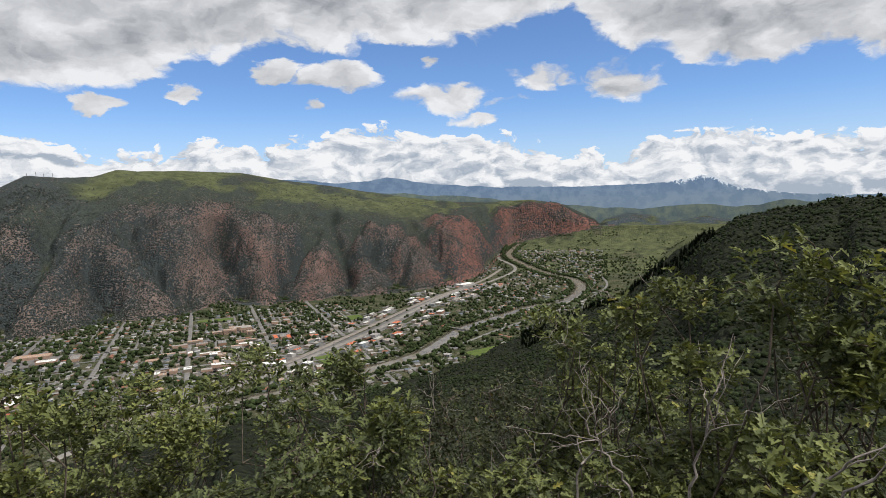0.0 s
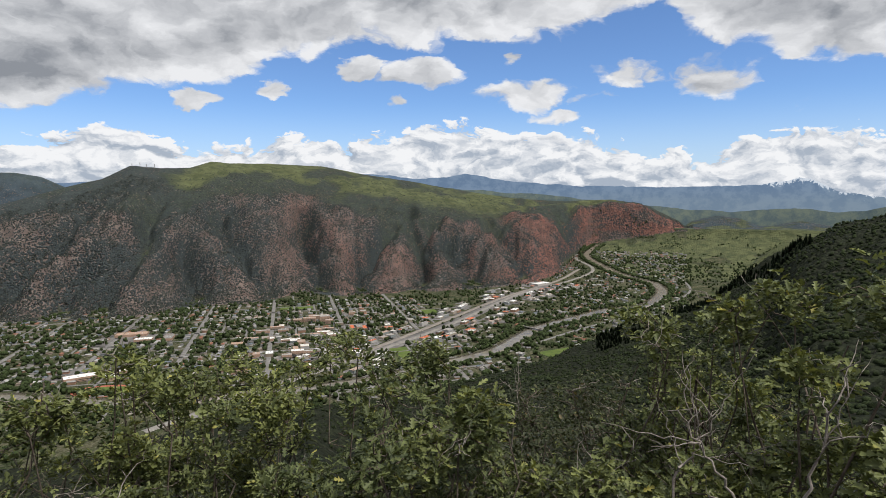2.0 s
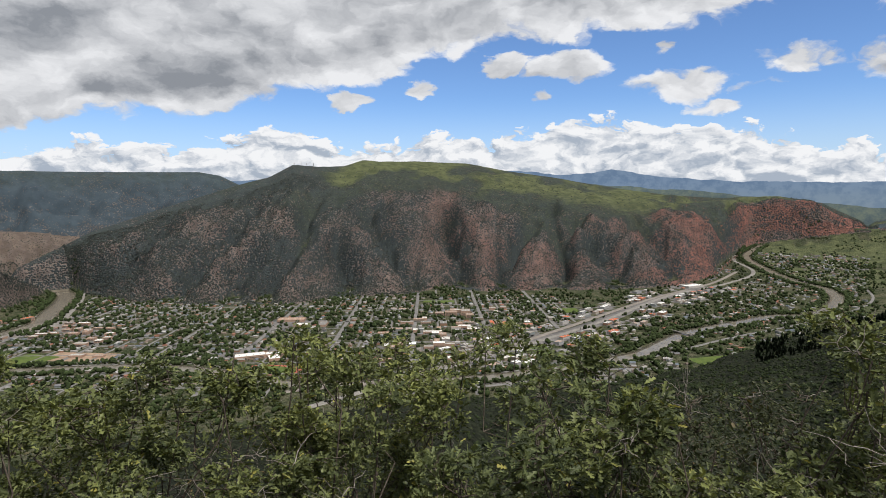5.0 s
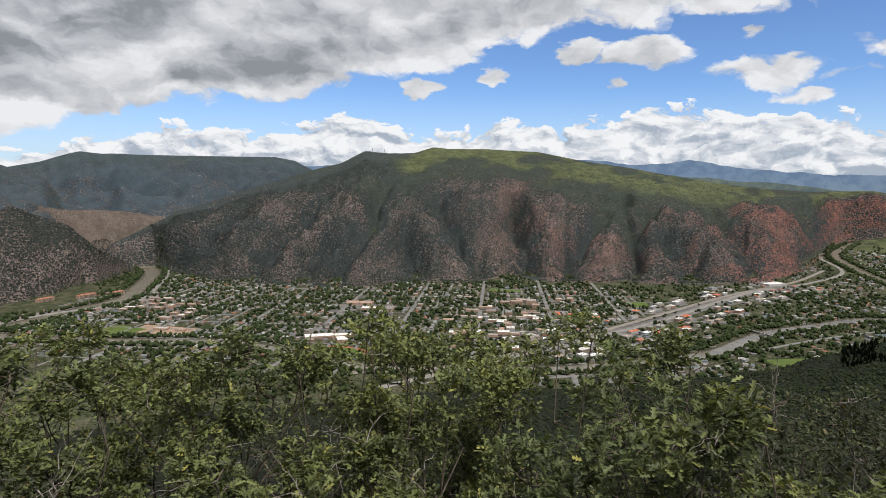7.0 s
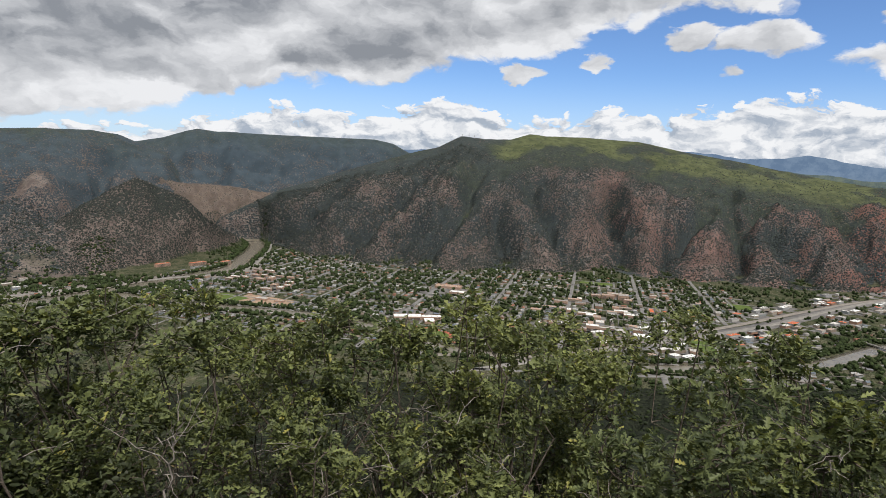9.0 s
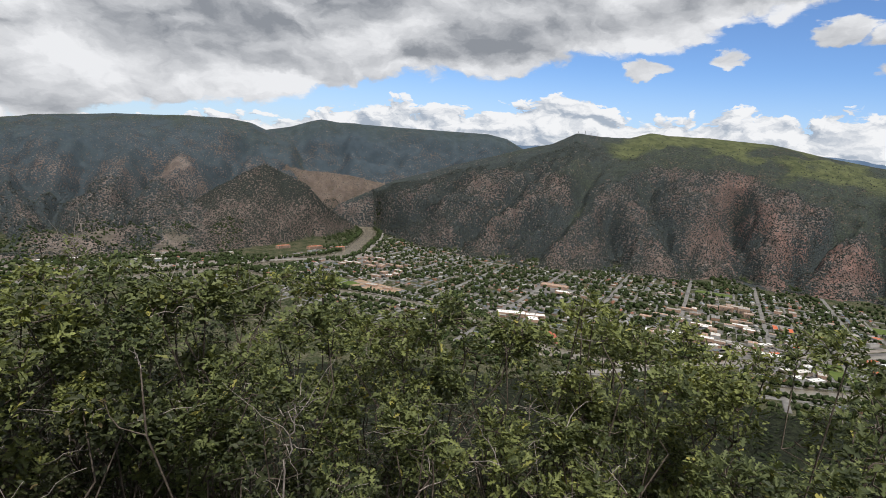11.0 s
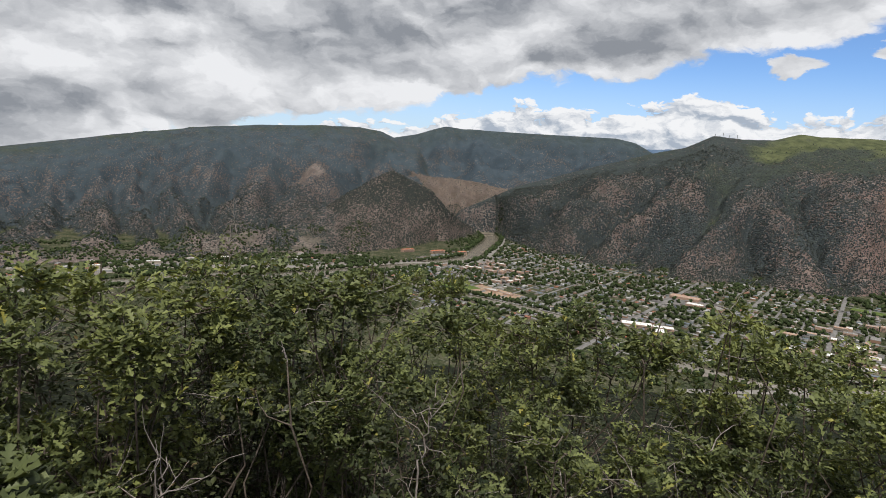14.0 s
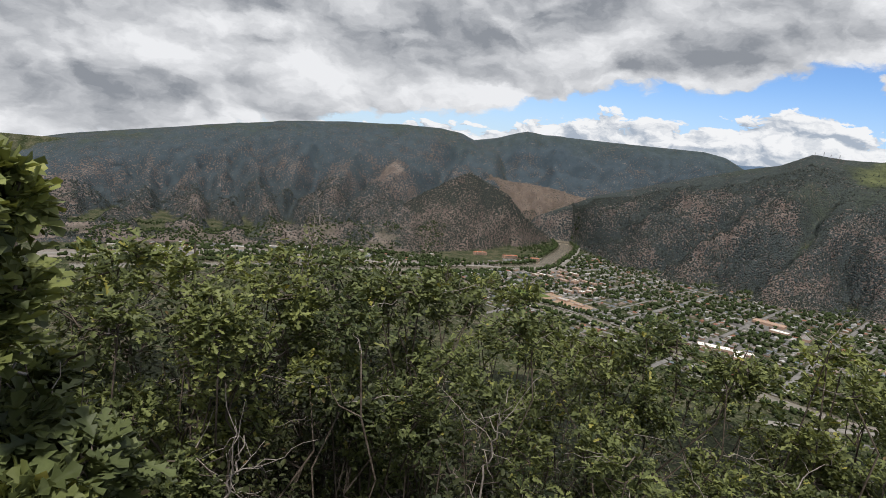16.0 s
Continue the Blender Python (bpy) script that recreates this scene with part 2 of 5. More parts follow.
def palette(name, stops, per, rough=0.7, scale=0.3):
    """A paint or roof covering whose colour changes from building to building."""
    mat, k, p = material(name, rough)
    r = k.n("ShaderNodeObjectInfo").outputs["Random"] if per == "object" else k.n("ShaderNodeNewGeometry").outputs["Random Per Island"]
    ramp = k.n("ShaderNodeValToRGB", {0: r})
    ramp.color_ramp.interpolation = "CONSTANT"
    for i, c in enumerate(stops):
        e = ramp.color_ramp.elements[i] if i < 2 else ramp.color_ramp.elements.new(i / len(stops))
        e.position, e.color = i / len(stops), rgb(*c)
    co = k.n("ShaderNodeTexCoord").outputs["Object"]
    n = k.noise(co, scale, 5, 0.65)
    col = k.mix(1.0, ramp.outputs[0], k.mix(n, rgb(0.72, 0.72, 0.72), rgb(1.22, 1.22, 1.22)), "MULTIPLY")
    put(k, p, col, k.noise(co, scale * 6, 3), 0.3, 0.05)
    return mat


def leaf_material(name, dark, light, yellow, per="island"):
    mat = bpy.data.materials.new(name)
    mat.use_nodes = True
    k = Nodes(mat.node_tree)
    geo = k.n("ShaderNodeNewGeometry")
    r = k.n("ShaderNodeObjectInfo").outputs["Random"] if per == "object" else geo.outputs["Random Per Island"]
    co = k.n("ShaderNodeTexCoord").outputs["Object"]
    patch = k.noise(co, 1.6, 3, 0.5)
    grain = k.noise(co, 60.0, 4, 0.6)
    col = k.mix(k.clamp(k.m("ADD", k.m("MULTIPLY", r, 0.65), k.m("MULTIPLY", k.m("SUBTRACT", patch, 0.35), 0.9))), rgb(*dark), rgb(*light))
    own = k.n("ShaderNodeObjectInfo").outputs["Random"]
    col = k.mix(1.0, col, k.mix(own, rgb(0.74, 0.77, 0.80), rgb(1.28, 1.24, 1.08)), "MULTIPLY")
    col = k.mix(k.step(r, 0.975, 0.995, 0.0, 0.7), col, rgb(*yellow))
    col = k.mix(1.0, col, k.mix(grain, rgb(0.75, 0.75, 0.75), rgb(1.25, 1.25, 1.25)), "MULTIPLY")
    p = k.n("ShaderNodeBsdfPrincipled", {"Roughness": 0.50, "Specular IOR Level": 0.22, "Base Color": col})
    bump = k.n("ShaderNodeBump", {"Strength": 0.25, "Distance": 0.004, "Height": grain})
    k.t.links.new(bump.outputs[0], p.inputs["Normal"])
    tr = k.n("ShaderNodeBsdfTranslucent", {"Color": k.mix(1.0, col, rgb(1.5, 1.4, 0.75), "MULTIPLY")})
    mx = k.n("ShaderNodeMixShader", {0: 0.22, 1: p.outputs[0], 2: tr.outputs[0]})
    k.t.links.new(mx.outputs[0], k.n("ShaderNodeOutputMaterial").inputs[0])
    return mat


M_GROUND = ground_material()
M_LEAF = leaf_material("oak_leaf", (0.019, 0.030, 0.016), (0.222, 0.252, 0.096), (0.34, 0.30, 0.07))
M_LEAF_ONE = leaf_material("oak_leaf_single", (0.019, 0.030, 0.016), (0.222, 0.252, 0.096), (0.34, 0.30, 0.07), "object")
# small-leaved shrubs; tone darkened so the low fill stands in for shade
M_LEAF_DARK = leaf_material("serviceberry_leaf_shade", (0.022, 0.029, 0.016), (0.062, 0.071, 0.033), (0.20, 0.14, 0.07))
M_BARK = two_tone("bark", (0.055, 0.043, 0.034), (0.15, 0.125, 0.105), 30, 0.9, 0.6, dist=0.004)
M_TWIG = two_tone("dead_wood", (0.15, 0.13, 0.118), (0.32, 0.285, 0.26), 40, 0.9, 0.5, dist=0.002)
M_ASPHALT = two_tone("asphalt", (0.135, 0.13, 0.128), (0.215, 0.208, 0.20), 0.05, 0.9, 0.1)
M_LOT = two_tone("parking_asphalt", (0.105, 0.10, 0.098), (0.18, 0.172, 0.165), 0.04, 0.9, 0.1)
M_CONCRETE = two_tone("concrete", (0.17, 0.16, 0.15), (0.26, 0.245, 0.225), 0.06, 0.9, 0.1)
M_WATER = two_tone("river_water", (0.12, 0.105, 0.082), (0.19, 0.17, 0.135), 0.02, 0.22, 0.25, dist=0.3)
M_TURF = two_tone("turf", (0.06, 0.095, 0.025), (0.11, 0.14, 0.04), 0.05, 0.9, 0.1)
M_CLAY = two_tone("running_track", (0.30, 0.09, 0.06), (0.38, 0.13, 0.09), 0.1, 0.9, 0.1)
M_BALLAST = two_tone("railway_ballast", (0.17, 0.15, 0.135), (0.26, 0.235, 0.21), 0.05, 0.95, 0.2)
M_DIRT = two_tone("bare_dirt", (0.24, 0.17, 0.12), (0.36, 0.26, 0.19), 0.05, 0.95, 0.2)
M_TREE = two_tone("tree_foliage", (0.018, 0.028, 0.013), (0.052, 0.070, 0.026), 0.5, 0.9, 0.8, per="island", dist=0.8)
M_CONIFER = two_tone("conifer_foliage", (0.010, 0.017, 0.010), (0.030, 0.042, 0.022), 0.6, 0.9, 0.8, per="island", dist=0.8)
M_BRUSH = two_tone("brush_foliage", (0.013, 0.020, 0.010), (0.037, 0.049, 0.021), 0.4, 0.9, 0.8, per="island", dist=0.8)
M_SLOPE = two_tone("juniper_foliage", (0.028, 0.034, 0.033), (0.060, 0.068, 0.056), 0.2, 0.9, 0.5, per="island", dist=0.6)
WALLS = [(0.34, 0.30, 0.25), (0.24, 0.20, 0.16), (0.42, 0.40, 0.38), (0.28, 0.17, 0.12), (0.32, 0.32, 0.32), (0.22, 0.24, 0.24)]
ROOFS = [(0.16, 0.155, 0.15), (0.24, 0.235, 0.23), (0.20, 0.16, 0.135), (0.11, 0.105, 0.10), (0.27, 0.255, 0.24), (0.24, 0.115, 0.08), (0.17, 0.17, 0.18), (0.36, 0.355, 0.35), (0.13, 0.15, 0.175)]
M_WALL, M_WALL_I = palette("house_wall", WALLS, "object"), palette("house_wall_far", WALLS, "island")
M_ROOF, M_ROOF_I = palette("house_roof", ROOFS, "object"), palette("house_roof_far", ROOFS, "island")
M_WHITE_ROOF = two_tone("white_membrane", (0.60, 0.60, 0.58), (0.78, 0.78, 0.76), 0.05, 0.6, 0.1)
M_GREY_ROOF = palette("flat_roof", [(0.30, 0.28, 0.26), (0.42, 0.40, 0.37), (0.22, 0.21, 0.20), (0.55, 0.53, 0.50), (0.35, 0.26, 0.21)], "object")
M_ORANGE = two_tone("orange_tile", (0.42, 0.10, 0.05), (0.55, 0.17, 0.08), 0.2, 0.7, 0.3)
M_BRICK = two_tone("tan_masonry", (0.30, 0.20, 0.15), (0.42, 0.30, 0.23), 0.3, 0.9, 0.2)
M_STEEL = two_tone("galvanised_steel", (0.35, 0.35, 0.36), (0.5, 0.5, 0.5), 2.0, 0.5, 0.1, metal=0.7)
M_UNIT = two_tone("rooftop_metal", (0.40, 0.40, 0.40), (0.55, 0.55, 0.54), 1.0, 0.6, 0.1)
M_WINDOW = two_tone("dark_glazing", (0.03, 0.035, 0.04), (0.06, 0.065, 0.07), 0.3, 0.15, 0.0)


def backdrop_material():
    """Mountains beyond the valley's end, self-glowing, with pale distance haze put into their blues; snow lies high on
    the big peak.
    """
    mat = bpy.data.materials.new("hazy_distant_mountains")
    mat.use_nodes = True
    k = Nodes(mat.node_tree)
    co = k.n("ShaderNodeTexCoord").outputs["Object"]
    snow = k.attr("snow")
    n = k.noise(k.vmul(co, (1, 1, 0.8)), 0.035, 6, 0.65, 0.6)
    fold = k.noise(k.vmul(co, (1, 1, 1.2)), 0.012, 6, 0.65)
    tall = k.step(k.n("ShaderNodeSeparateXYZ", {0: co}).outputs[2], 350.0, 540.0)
    # haze painted into the colour: paler towards the foot of the ranges
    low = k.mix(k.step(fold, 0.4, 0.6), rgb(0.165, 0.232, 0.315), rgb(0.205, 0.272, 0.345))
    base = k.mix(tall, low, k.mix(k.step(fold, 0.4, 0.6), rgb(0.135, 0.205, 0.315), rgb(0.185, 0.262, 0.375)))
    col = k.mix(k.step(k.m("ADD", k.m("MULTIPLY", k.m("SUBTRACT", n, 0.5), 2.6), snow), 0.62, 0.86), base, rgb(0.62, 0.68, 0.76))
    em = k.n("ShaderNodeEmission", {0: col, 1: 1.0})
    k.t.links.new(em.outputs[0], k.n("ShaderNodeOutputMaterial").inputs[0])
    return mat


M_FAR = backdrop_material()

# ---- helpers for building ----
rnd = random.Random(7)
npr = np.random.default_rng(11)


def mesh_of(name, verts, faces, mat, smooth=False):
    me = bpy.data.meshes.new(name)
    me.from_pydata([tuple(v) for v in verts], [], faces)
    me.materials.append(mat)
    if smooth:
        me.shade_smooth()
    me.update()
    return me


def fast_mesh(name, verts, faces, mat, smooth=False):
    """A mesh from arrays: verts n x 3, faces m x k with the same k for all."""
    verts, faces = np.asarray(verts, np.float32), np.asarray(faces, np.int32)
    me = bpy.data.meshes.new(name)
    me.vertices.add(len(verts))
    me.vertices.foreach_set("co", verts.ravel())
    k = faces.shape[1]
    me.loops.add(faces.size)
    me.loops.foreach_set("vertex_index", faces.ravel())
    me.polygons.add(len(faces))
    me.polygons.foreach_set("loop_start", np.arange(0, faces.size, k, dtype=np.int32))
    me.materials.append(mat)
    me.update(calc_edges=True)
    if smooth:
        me.shade_smooth()
    return me


def part(name, me, parent, label=""):
    ob = new(name, me)
    ob.parent = parent
    if label:
        ob["label"] = label
    return ob


def hash01(i):
    x = np.sin(i * 127.1 + 311.7) * 43758.5453
    return x - np.floor(x)


def wave(x, seed=0.0):
    """Smooth value noise in one dimension, 0 to 1."""
    i = np.floor(x)
    f = x - i
    f = f * f * (3 - 2 * f)
    return hash01(i + seed * 57) * (1 - f) + hash01(i + 1 + seed * 57) * f


def field(x, y, seed=0.0):
    """Smooth value noise in two dimensions, 0 to 1."""
    i, j = np.floor(x), np.floor(y)
    fx, fy = x - i, y - j
    fx, fy = fx * fx * (3 - 2 * fx), fy * fy * (3 - 2 * fy)
    h = lambda a, b: hash01(a * 1.37 + b * 71.3 + seed * 13.1)
    return (h(i, j) * (1 - fx) + h(i + 1, j) * fx) * (1 - fy) + (h(i, j + 1) * (1 - fx) + h(i + 1, j + 1) * fx) * fy


def fbm(x, y, seed=0.0, octaves=4):
    return sum(field(x * 2 ** o, y * 2 ** o, seed + o) * 0.5 ** (o + 1) for o in range(octaves)) / (1 - 0.5 ** octaves)


def curve_of(*pairs):
    """A line through (degrees, value) pairs, as a function of the bearing."""
    xs, ys = [p[0] for p in pairs], [p[1] for p in pairs]
    return lambda a: np.interp(a, xs, ys)


def unit(x):
    return np.clip(x, 0, 1)


def ease(x):
    x = unit(x)
    return x * x * (3 - 2 * x)


# ---- the land: height and cover by bearing (degrees to the left of +y) and distance ----
NEAR_FLOOR, SPAN = 3000.0, 1350.0


def shrink(dist):
    """Plan distance to distance from the viewpoint: the valley climbs as it runs away."""
    return np.where(dist < NEAR_FLOOR, dist, NEAR_FLOOR + SPAN * (1 - np.exp(-(np.maximum(dist, NEAR_FLOOR) - NEAR_FLOOR) / SPAN)))


def floor_z(r):
    q = np.clip((r - NEAR_FLOOR) / SPAN, 0, 0.985)
    dist = np.where(r < NEAR_FLOOR, np.maximum(r, 1.0), NEAR_FLOOR - SPAN * np.log(1 - q))
    return np.where(r < NEAR_FLOOR, 0.0, EYE * (1 - r / dist))


def up_z(r, el):
    return EYE + r * np.tan(np.radians(el))


massif_el = curve_of((-16, -6), (-15, -3.6), (-13.8, -2.3), (-11.3, -1.0), (-8.2, -0.4), (-4, -0.55), (0, -0.3), (3, 0.1), (7, 0.75), (9.5, 1.25), (14.6, 2.05), (18.4, 2.8), (23, 3.02), (26.5, 3.0), (27.9, 3.15), (29.6, 2.6), (32, 2.55), (34.2, 2.7), (36.4, 1.6), (39, 0.95), (45.3, -1.1), (50.4, -2.8), (53.3, -4.2), (55.7, -5.4), (58, -9), (60, -14))
massif_r = curve_of((-16, 4480), (-4, 4480), (0, 4470), (10, 4450), (18, 4350), (28, 4000), (34, 3720), (39, 3560), (45, 3460), (50, 3430), (60, 3420))
massif_foot = curve_of((-15, 8300), (-11.2, 6950), (-6.3, 5700), (-5.5, 4700), (-3.8, 3540), (-0.8, 3120), (1.6, 3040), (5, 2890), (10, 2890), (14, 2770), (17, 2830), (20.8, 2930), (24, 2680), (29, 2720), (34, 2560), (40, 2580), (47.8, 2860), (51.5, 3250), (52.8, 3600), (55, 3750), (57, 3750))
knob_el = curve_of((51, -14), (54.2, -7.2), (56.6, -5.7), (58.4, -3.8), (60.5, -2.9), (62.3, -2.2), (64, -3.0), (66.1, -4.3), (69.6, -7.0), (71.1, -8.7), (75, -11), (78, -14))
knob_foot = curve_of((52, 3700), (53.6, 3600), (55.0, 3250), (59.8, 2780), (66.2, 2470), (71.1, 2600), (78, 2600))
plateau_el = curve_of((56, -6), (60, 0.0), (62.3, 0.8), (63.5, 1.3), (65.4, 1.52), (70, 1.35), (74.2, 1.1), (79.6, 0.43), (85.8, -0.6), (91, -1.7), (96.2, -2.8), (100.5, -4.1), (112, -5.0), (135, -5.5))
plateau_foot = curve_of((57.8, 3000), (66.8, 2500), (78.8, 2330), (88.4, 2320), (94.4, 2270), (135, 2200))
canyon_el = curve_of((34, -1.0), (38.9, 0.93), (40.5, 1.75), (42.2, 2.05), (50, 2.0), (56, 2.0), (57.5, 2.15), (58.4, 1.9), (60.2, 1.25), (62.3, 0.8), (66, 0.5))
lit_el = curve_of((47, -6), (49, -4.5), (51.5, -3.0), (56.9, -2.5), (61, -2.2), (64, -2.6), (67, -5))
side_el = curve_of((-60, -1), (-36, -2), (-24, -3.4), (-21.5, -4.4), (-20, -5.4), (-18.6, -6.3), (-17, -7.3), (-15.2, -8.2), (-13.5, -10))
side_foot = curve_of((-40, 3300), (-21, 3400), (-18.6, 3300), (-17.2, 3080), (-15.2, 3080), (-13, 2850))
hills_el = curve_of((-40, -2.2), (-30, -2.1), (-25.5, -2.2), (-23.3, -1.9), (-20, -2.1), (-17.2, -1.75), (-14.8, -2.2), (-12.5, -4))
edge_el = curve_of((-75, 3), (-60, 1.0), (-36, -0.6), (-33.5, -0.9), (-29.6, -1.4), (-25.5, -2.4), (-22.4, -4.1), (-20.1, -6.1), (-16.2, -9.1), (-11.6, -11.2), (-5.8, -13.6), (-1.5, -15.3), (2.9, -16.7), (8.4, -17.9), (20, -19), (40, -20), (105, -20), (135, -12), (170, 12), (240, 14), (270, 8), (285, 3))
edge_r = curve_of((-75, 700), (-36, 900), (-25, 1150), (-20, 1300), (-11, 1350), (-3, 1300), (8, 1150), (20, 1000), (105, 1000), (135, 900), (285, 700))
start_el = curve_of((-75, -12), (-45, -24), (0, -25), (95, -25), (120, -14), (150, 4), (240, 8), (285, -12))


green_line = curve_of((-16, 0.66), (-8, 0.55), (-1, 0.40), (1.4, 0.36), (4, 0.27), (12, 0.27), (17, 0.31), (22, 0.35), (27, 0.45), (31, 0.36), (34.4, 0.43), (37, 0.62), (40, 0.74), (45, 0.64), (50, 0.66), (58, 0.9))
# gullies of the long face, foot to head, and its bare red patches: bearing, then the way up from foot (0) to crest (1)
GULLIES = [((37.2, 0.0), (36.3, 0.19), (34.9, 0.27), (33.4, 0.36), (32.3, 0.58)), ((45.6, 0.05), (42.2, 0.33), (40.6, 0.46), (37.6, 0.66)), ((23.0, 0.0), (24.4, 0.18), (26.2, 0.28), (27.4, 0.4)),
           ((52.1, 0.05), (49.8, 0.3), (45.0, 0.69)), ((14.9, 0.02), (14.8, 0.18), (13.2, 0.26), (11.8, 0.36)), ((9.6, 0.02), (9.4, 0.17), (9.7, 0.23), (8.4, 0.33)), ((4.3, 0.02), (4.7, 0.15), (6.7, 0.26)),
           ((-0.4, 0.1), (0.6, 0.25), (2.6, 0.35)), ((18.4, 0.0), (19.0, 0.17), (20.6, 0.30)), ((29.8, 0.0), (29.6, 0.16), (30.6, 0.27)), ((40.6, 0.0), (39.6, 0.16), (38.2, 0.3)), ((-4.6, 0.1), (-4.2, 0.4), (-2.8, 0.6))]
RAVINES = [((78.1, 0.2), (78.9, 0.31), (80.2, 0.42), (81.7, 0.62)), ((85.3, 0.1), (85.2, 0.31), (85.5, 0.55)), ((78.9, 0.31), (77.4, 0.38), (75.8, 0.56)), ((67.9, 0.33), (66.2, 0.45), (64.2, 0.69)), ((90.3, 0.1), (89.1, 0.33), (88.5, 0.55)), ((81.7, 0.06), (82.0, 0.22), (83.2, 0.36), (83.8, 0.56)), ((95.5, 0.2), (92.2, 0.41), (91.9, 0.6)), ((73.0, 0.2), (72.4, 0.34), (71.1, 0.5))]
RED_FACES = [(16.5, 0.22, 1.2, 0.06), (16.9, 0.14, 0.8, 0.04), (11.2, 0.13, 1.1, 0.06), (6.2, 0.14, 0.8, 0.04), (-1.9, 0.29, 1.5, 0.10), (31.6, 0.33, 0.7, 0.10), (-9.5, 0.7, 4.0, 0.2)]


def ravines(a, r, deg, seed, sharp=1.0):
    """Gullies that run down the slope, 0 on the spurs to 1 in the beds."""
    warp = (fbm(a * 0.25, r / 420, seed) - 0.5) * 5.0 + (fbm(a * 0.9, r / 140, seed + 3) - 0.5) * 1.6
    x = wave((a + warp) / deg, seed)
    return (1 - np.abs(2 * x - 1)) ** sharp


def gap_to_lines(fx_, fy_, lines, tall):
    """Distance on a mountain's face from the nearest of several beds."""
    gap = np.full(np.shape(fx_), 999.0)
    for line in lines:
        for (a0, t0), (a1, t1) in zip(line[:-1], line[1:]):
            ex, ey, sx_, sy_ = (a1 - a0) * 52.0, (t1 - t0) * tall, a0 * 52.0, t0 * tall
            q = unit(((fx_ - sx_) * ex + (fy_ - sy_) * ey) / (ex * ex + ey * ey))
            gap = np.minimum(gap, np.hypot(fx_ - sx_ - q * ex, fy_ - sy_ - q * ey))
    return gap


def land(a, r):
    """Height and cover for arrays of bearing and distance."""
    shape = np.broadcast(a, r).shape
    a, r = np.broadcast_to(a, shape).astype(float), np.broadcast_to(r, shape).astype(float)
    x, y = -r * np.sin(np.radians(a)), r * np.cos(np.radians(a))
    base = floor_z(r)
    z = base.copy()
    # far sets how much bluish distance haze the cover colour takes on
    cover = {n: np.zeros(shape) for n in ("red", "grass", "bare", "far", "floor", "litter")}
    meadow = ease((-3.5 - a) / 5) * ease((r - 3200) / 350) * ease((fbm(x / 130, y / 130, 33, 3) - 0.28) * 7)
    cover["floor"][:] = 1.0 - 0.95 * meadow
    cover["grass"][:] = 1.25 * meadow

    def lay(h, on, **c):
        win = on & (h > z)
        z[win] = h[win]
        for n in cover:
            v = np.broadcast_to(c.get(n, 0.0), shape)
            cover[n][win] = v[win]

    rough = fbm(x / 160, y / 160, 2, 5) - 0.5
    # the distant canyon wall
    rc, rf = 4560.0, 3650.0
    t = (r - rf) / (rc - rf)
    h = base + (up_z(rc, canyon_el(a)) - base) * np.where(t < 1, 0.55 * ease(t / 0.6) + 0.45 * ease((t - 0.55) / 0.45), 1 - 0.1 * (t - 1))
    h = h + (-120 * ravines(a, r, 2.6, 5, 0.8) + 190 * (fbm(a * 52.0 / 150, t * 9, 7, 4) - 0.5)) * unit(t * 3) * unit((1.02 - t) * 4) + rough * 60 * unit(t * 3) * unit((1.02 - t) * 5)
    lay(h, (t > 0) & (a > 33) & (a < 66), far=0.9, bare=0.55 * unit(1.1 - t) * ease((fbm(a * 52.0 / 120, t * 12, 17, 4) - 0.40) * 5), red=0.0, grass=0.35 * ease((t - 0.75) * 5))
    # the plateau
    rc, rf = 4420.0, shrink(plateau_foot(a))
    t = (r - rf) / (rc - rf)
    h = base + (up_z(rc, plateau_el(a)) - base) * np.where(t < 1, 0.10 * ease(t / 0.12) + 0.30 * ease((t - 0.05) / 0.45) + 0.60 * ease((t - 0.2) / 0.8), 1 - 0.2 * (t - 1))
    fx_, fy_ = a * 52.0, t * 1500.0
    g1 = unit(1 - gap_to_lines(fx_ + (fbm(fx_ / 170, fy_ / 130, 83, 3) - 0.5) * 90, fy_, RAVINES, 1500.0) / 105.0 - 0.8 * (fbm(fx_ / 60, fy_ / 60, 94, 3) - 0.45))
    lean = fx_ + 0.6 * fy_ * np.sign(np.sin(fx_ / 210.0)) + (fbm(fx_ / 90, fy_ / 80, 84, 3) - 0.5) * 160
    g2 = (1 - np.abs(2 * wave(lean / 70.0, 85) - 1)) * (0.4 + 0.9 * fbm(fx_ / 150, fy_ / 150, 86, 2))
    crag = fbm(fx_ / 95, fy_ / 85, 87, 4) - 0.5
    open_p = ease((fbm(fx_ / 130, fy_ / 95, 88, 4) - 0.35) * 3.6)
    h = h + (-120 * g1 ** 1.15 - 40 * g2 + 80 * crag) * ease(t * 4) * unit((1.02 - t) * 3.2) + rough * 50 * unit(t * 4) * unit((1.02 - t) * 6)
    scar = np.exp(-((a - 69.9) / 1.1) ** 2 - ((t - 0.47) / 0.035) ** 2)
    low_field = ease((0.18 - t) / 0.08) * ease((fbm(a / 3.0, r / 90, 4) - 0.45) * 8)
    dirt_field = ease((0.15 - t) / 0.06) * ease((fbm(a / 2.4, r / 70, 24) - 0.45) * 9)
    up = ease((t - 0.42 + 0.35 * crag) * 3.5)
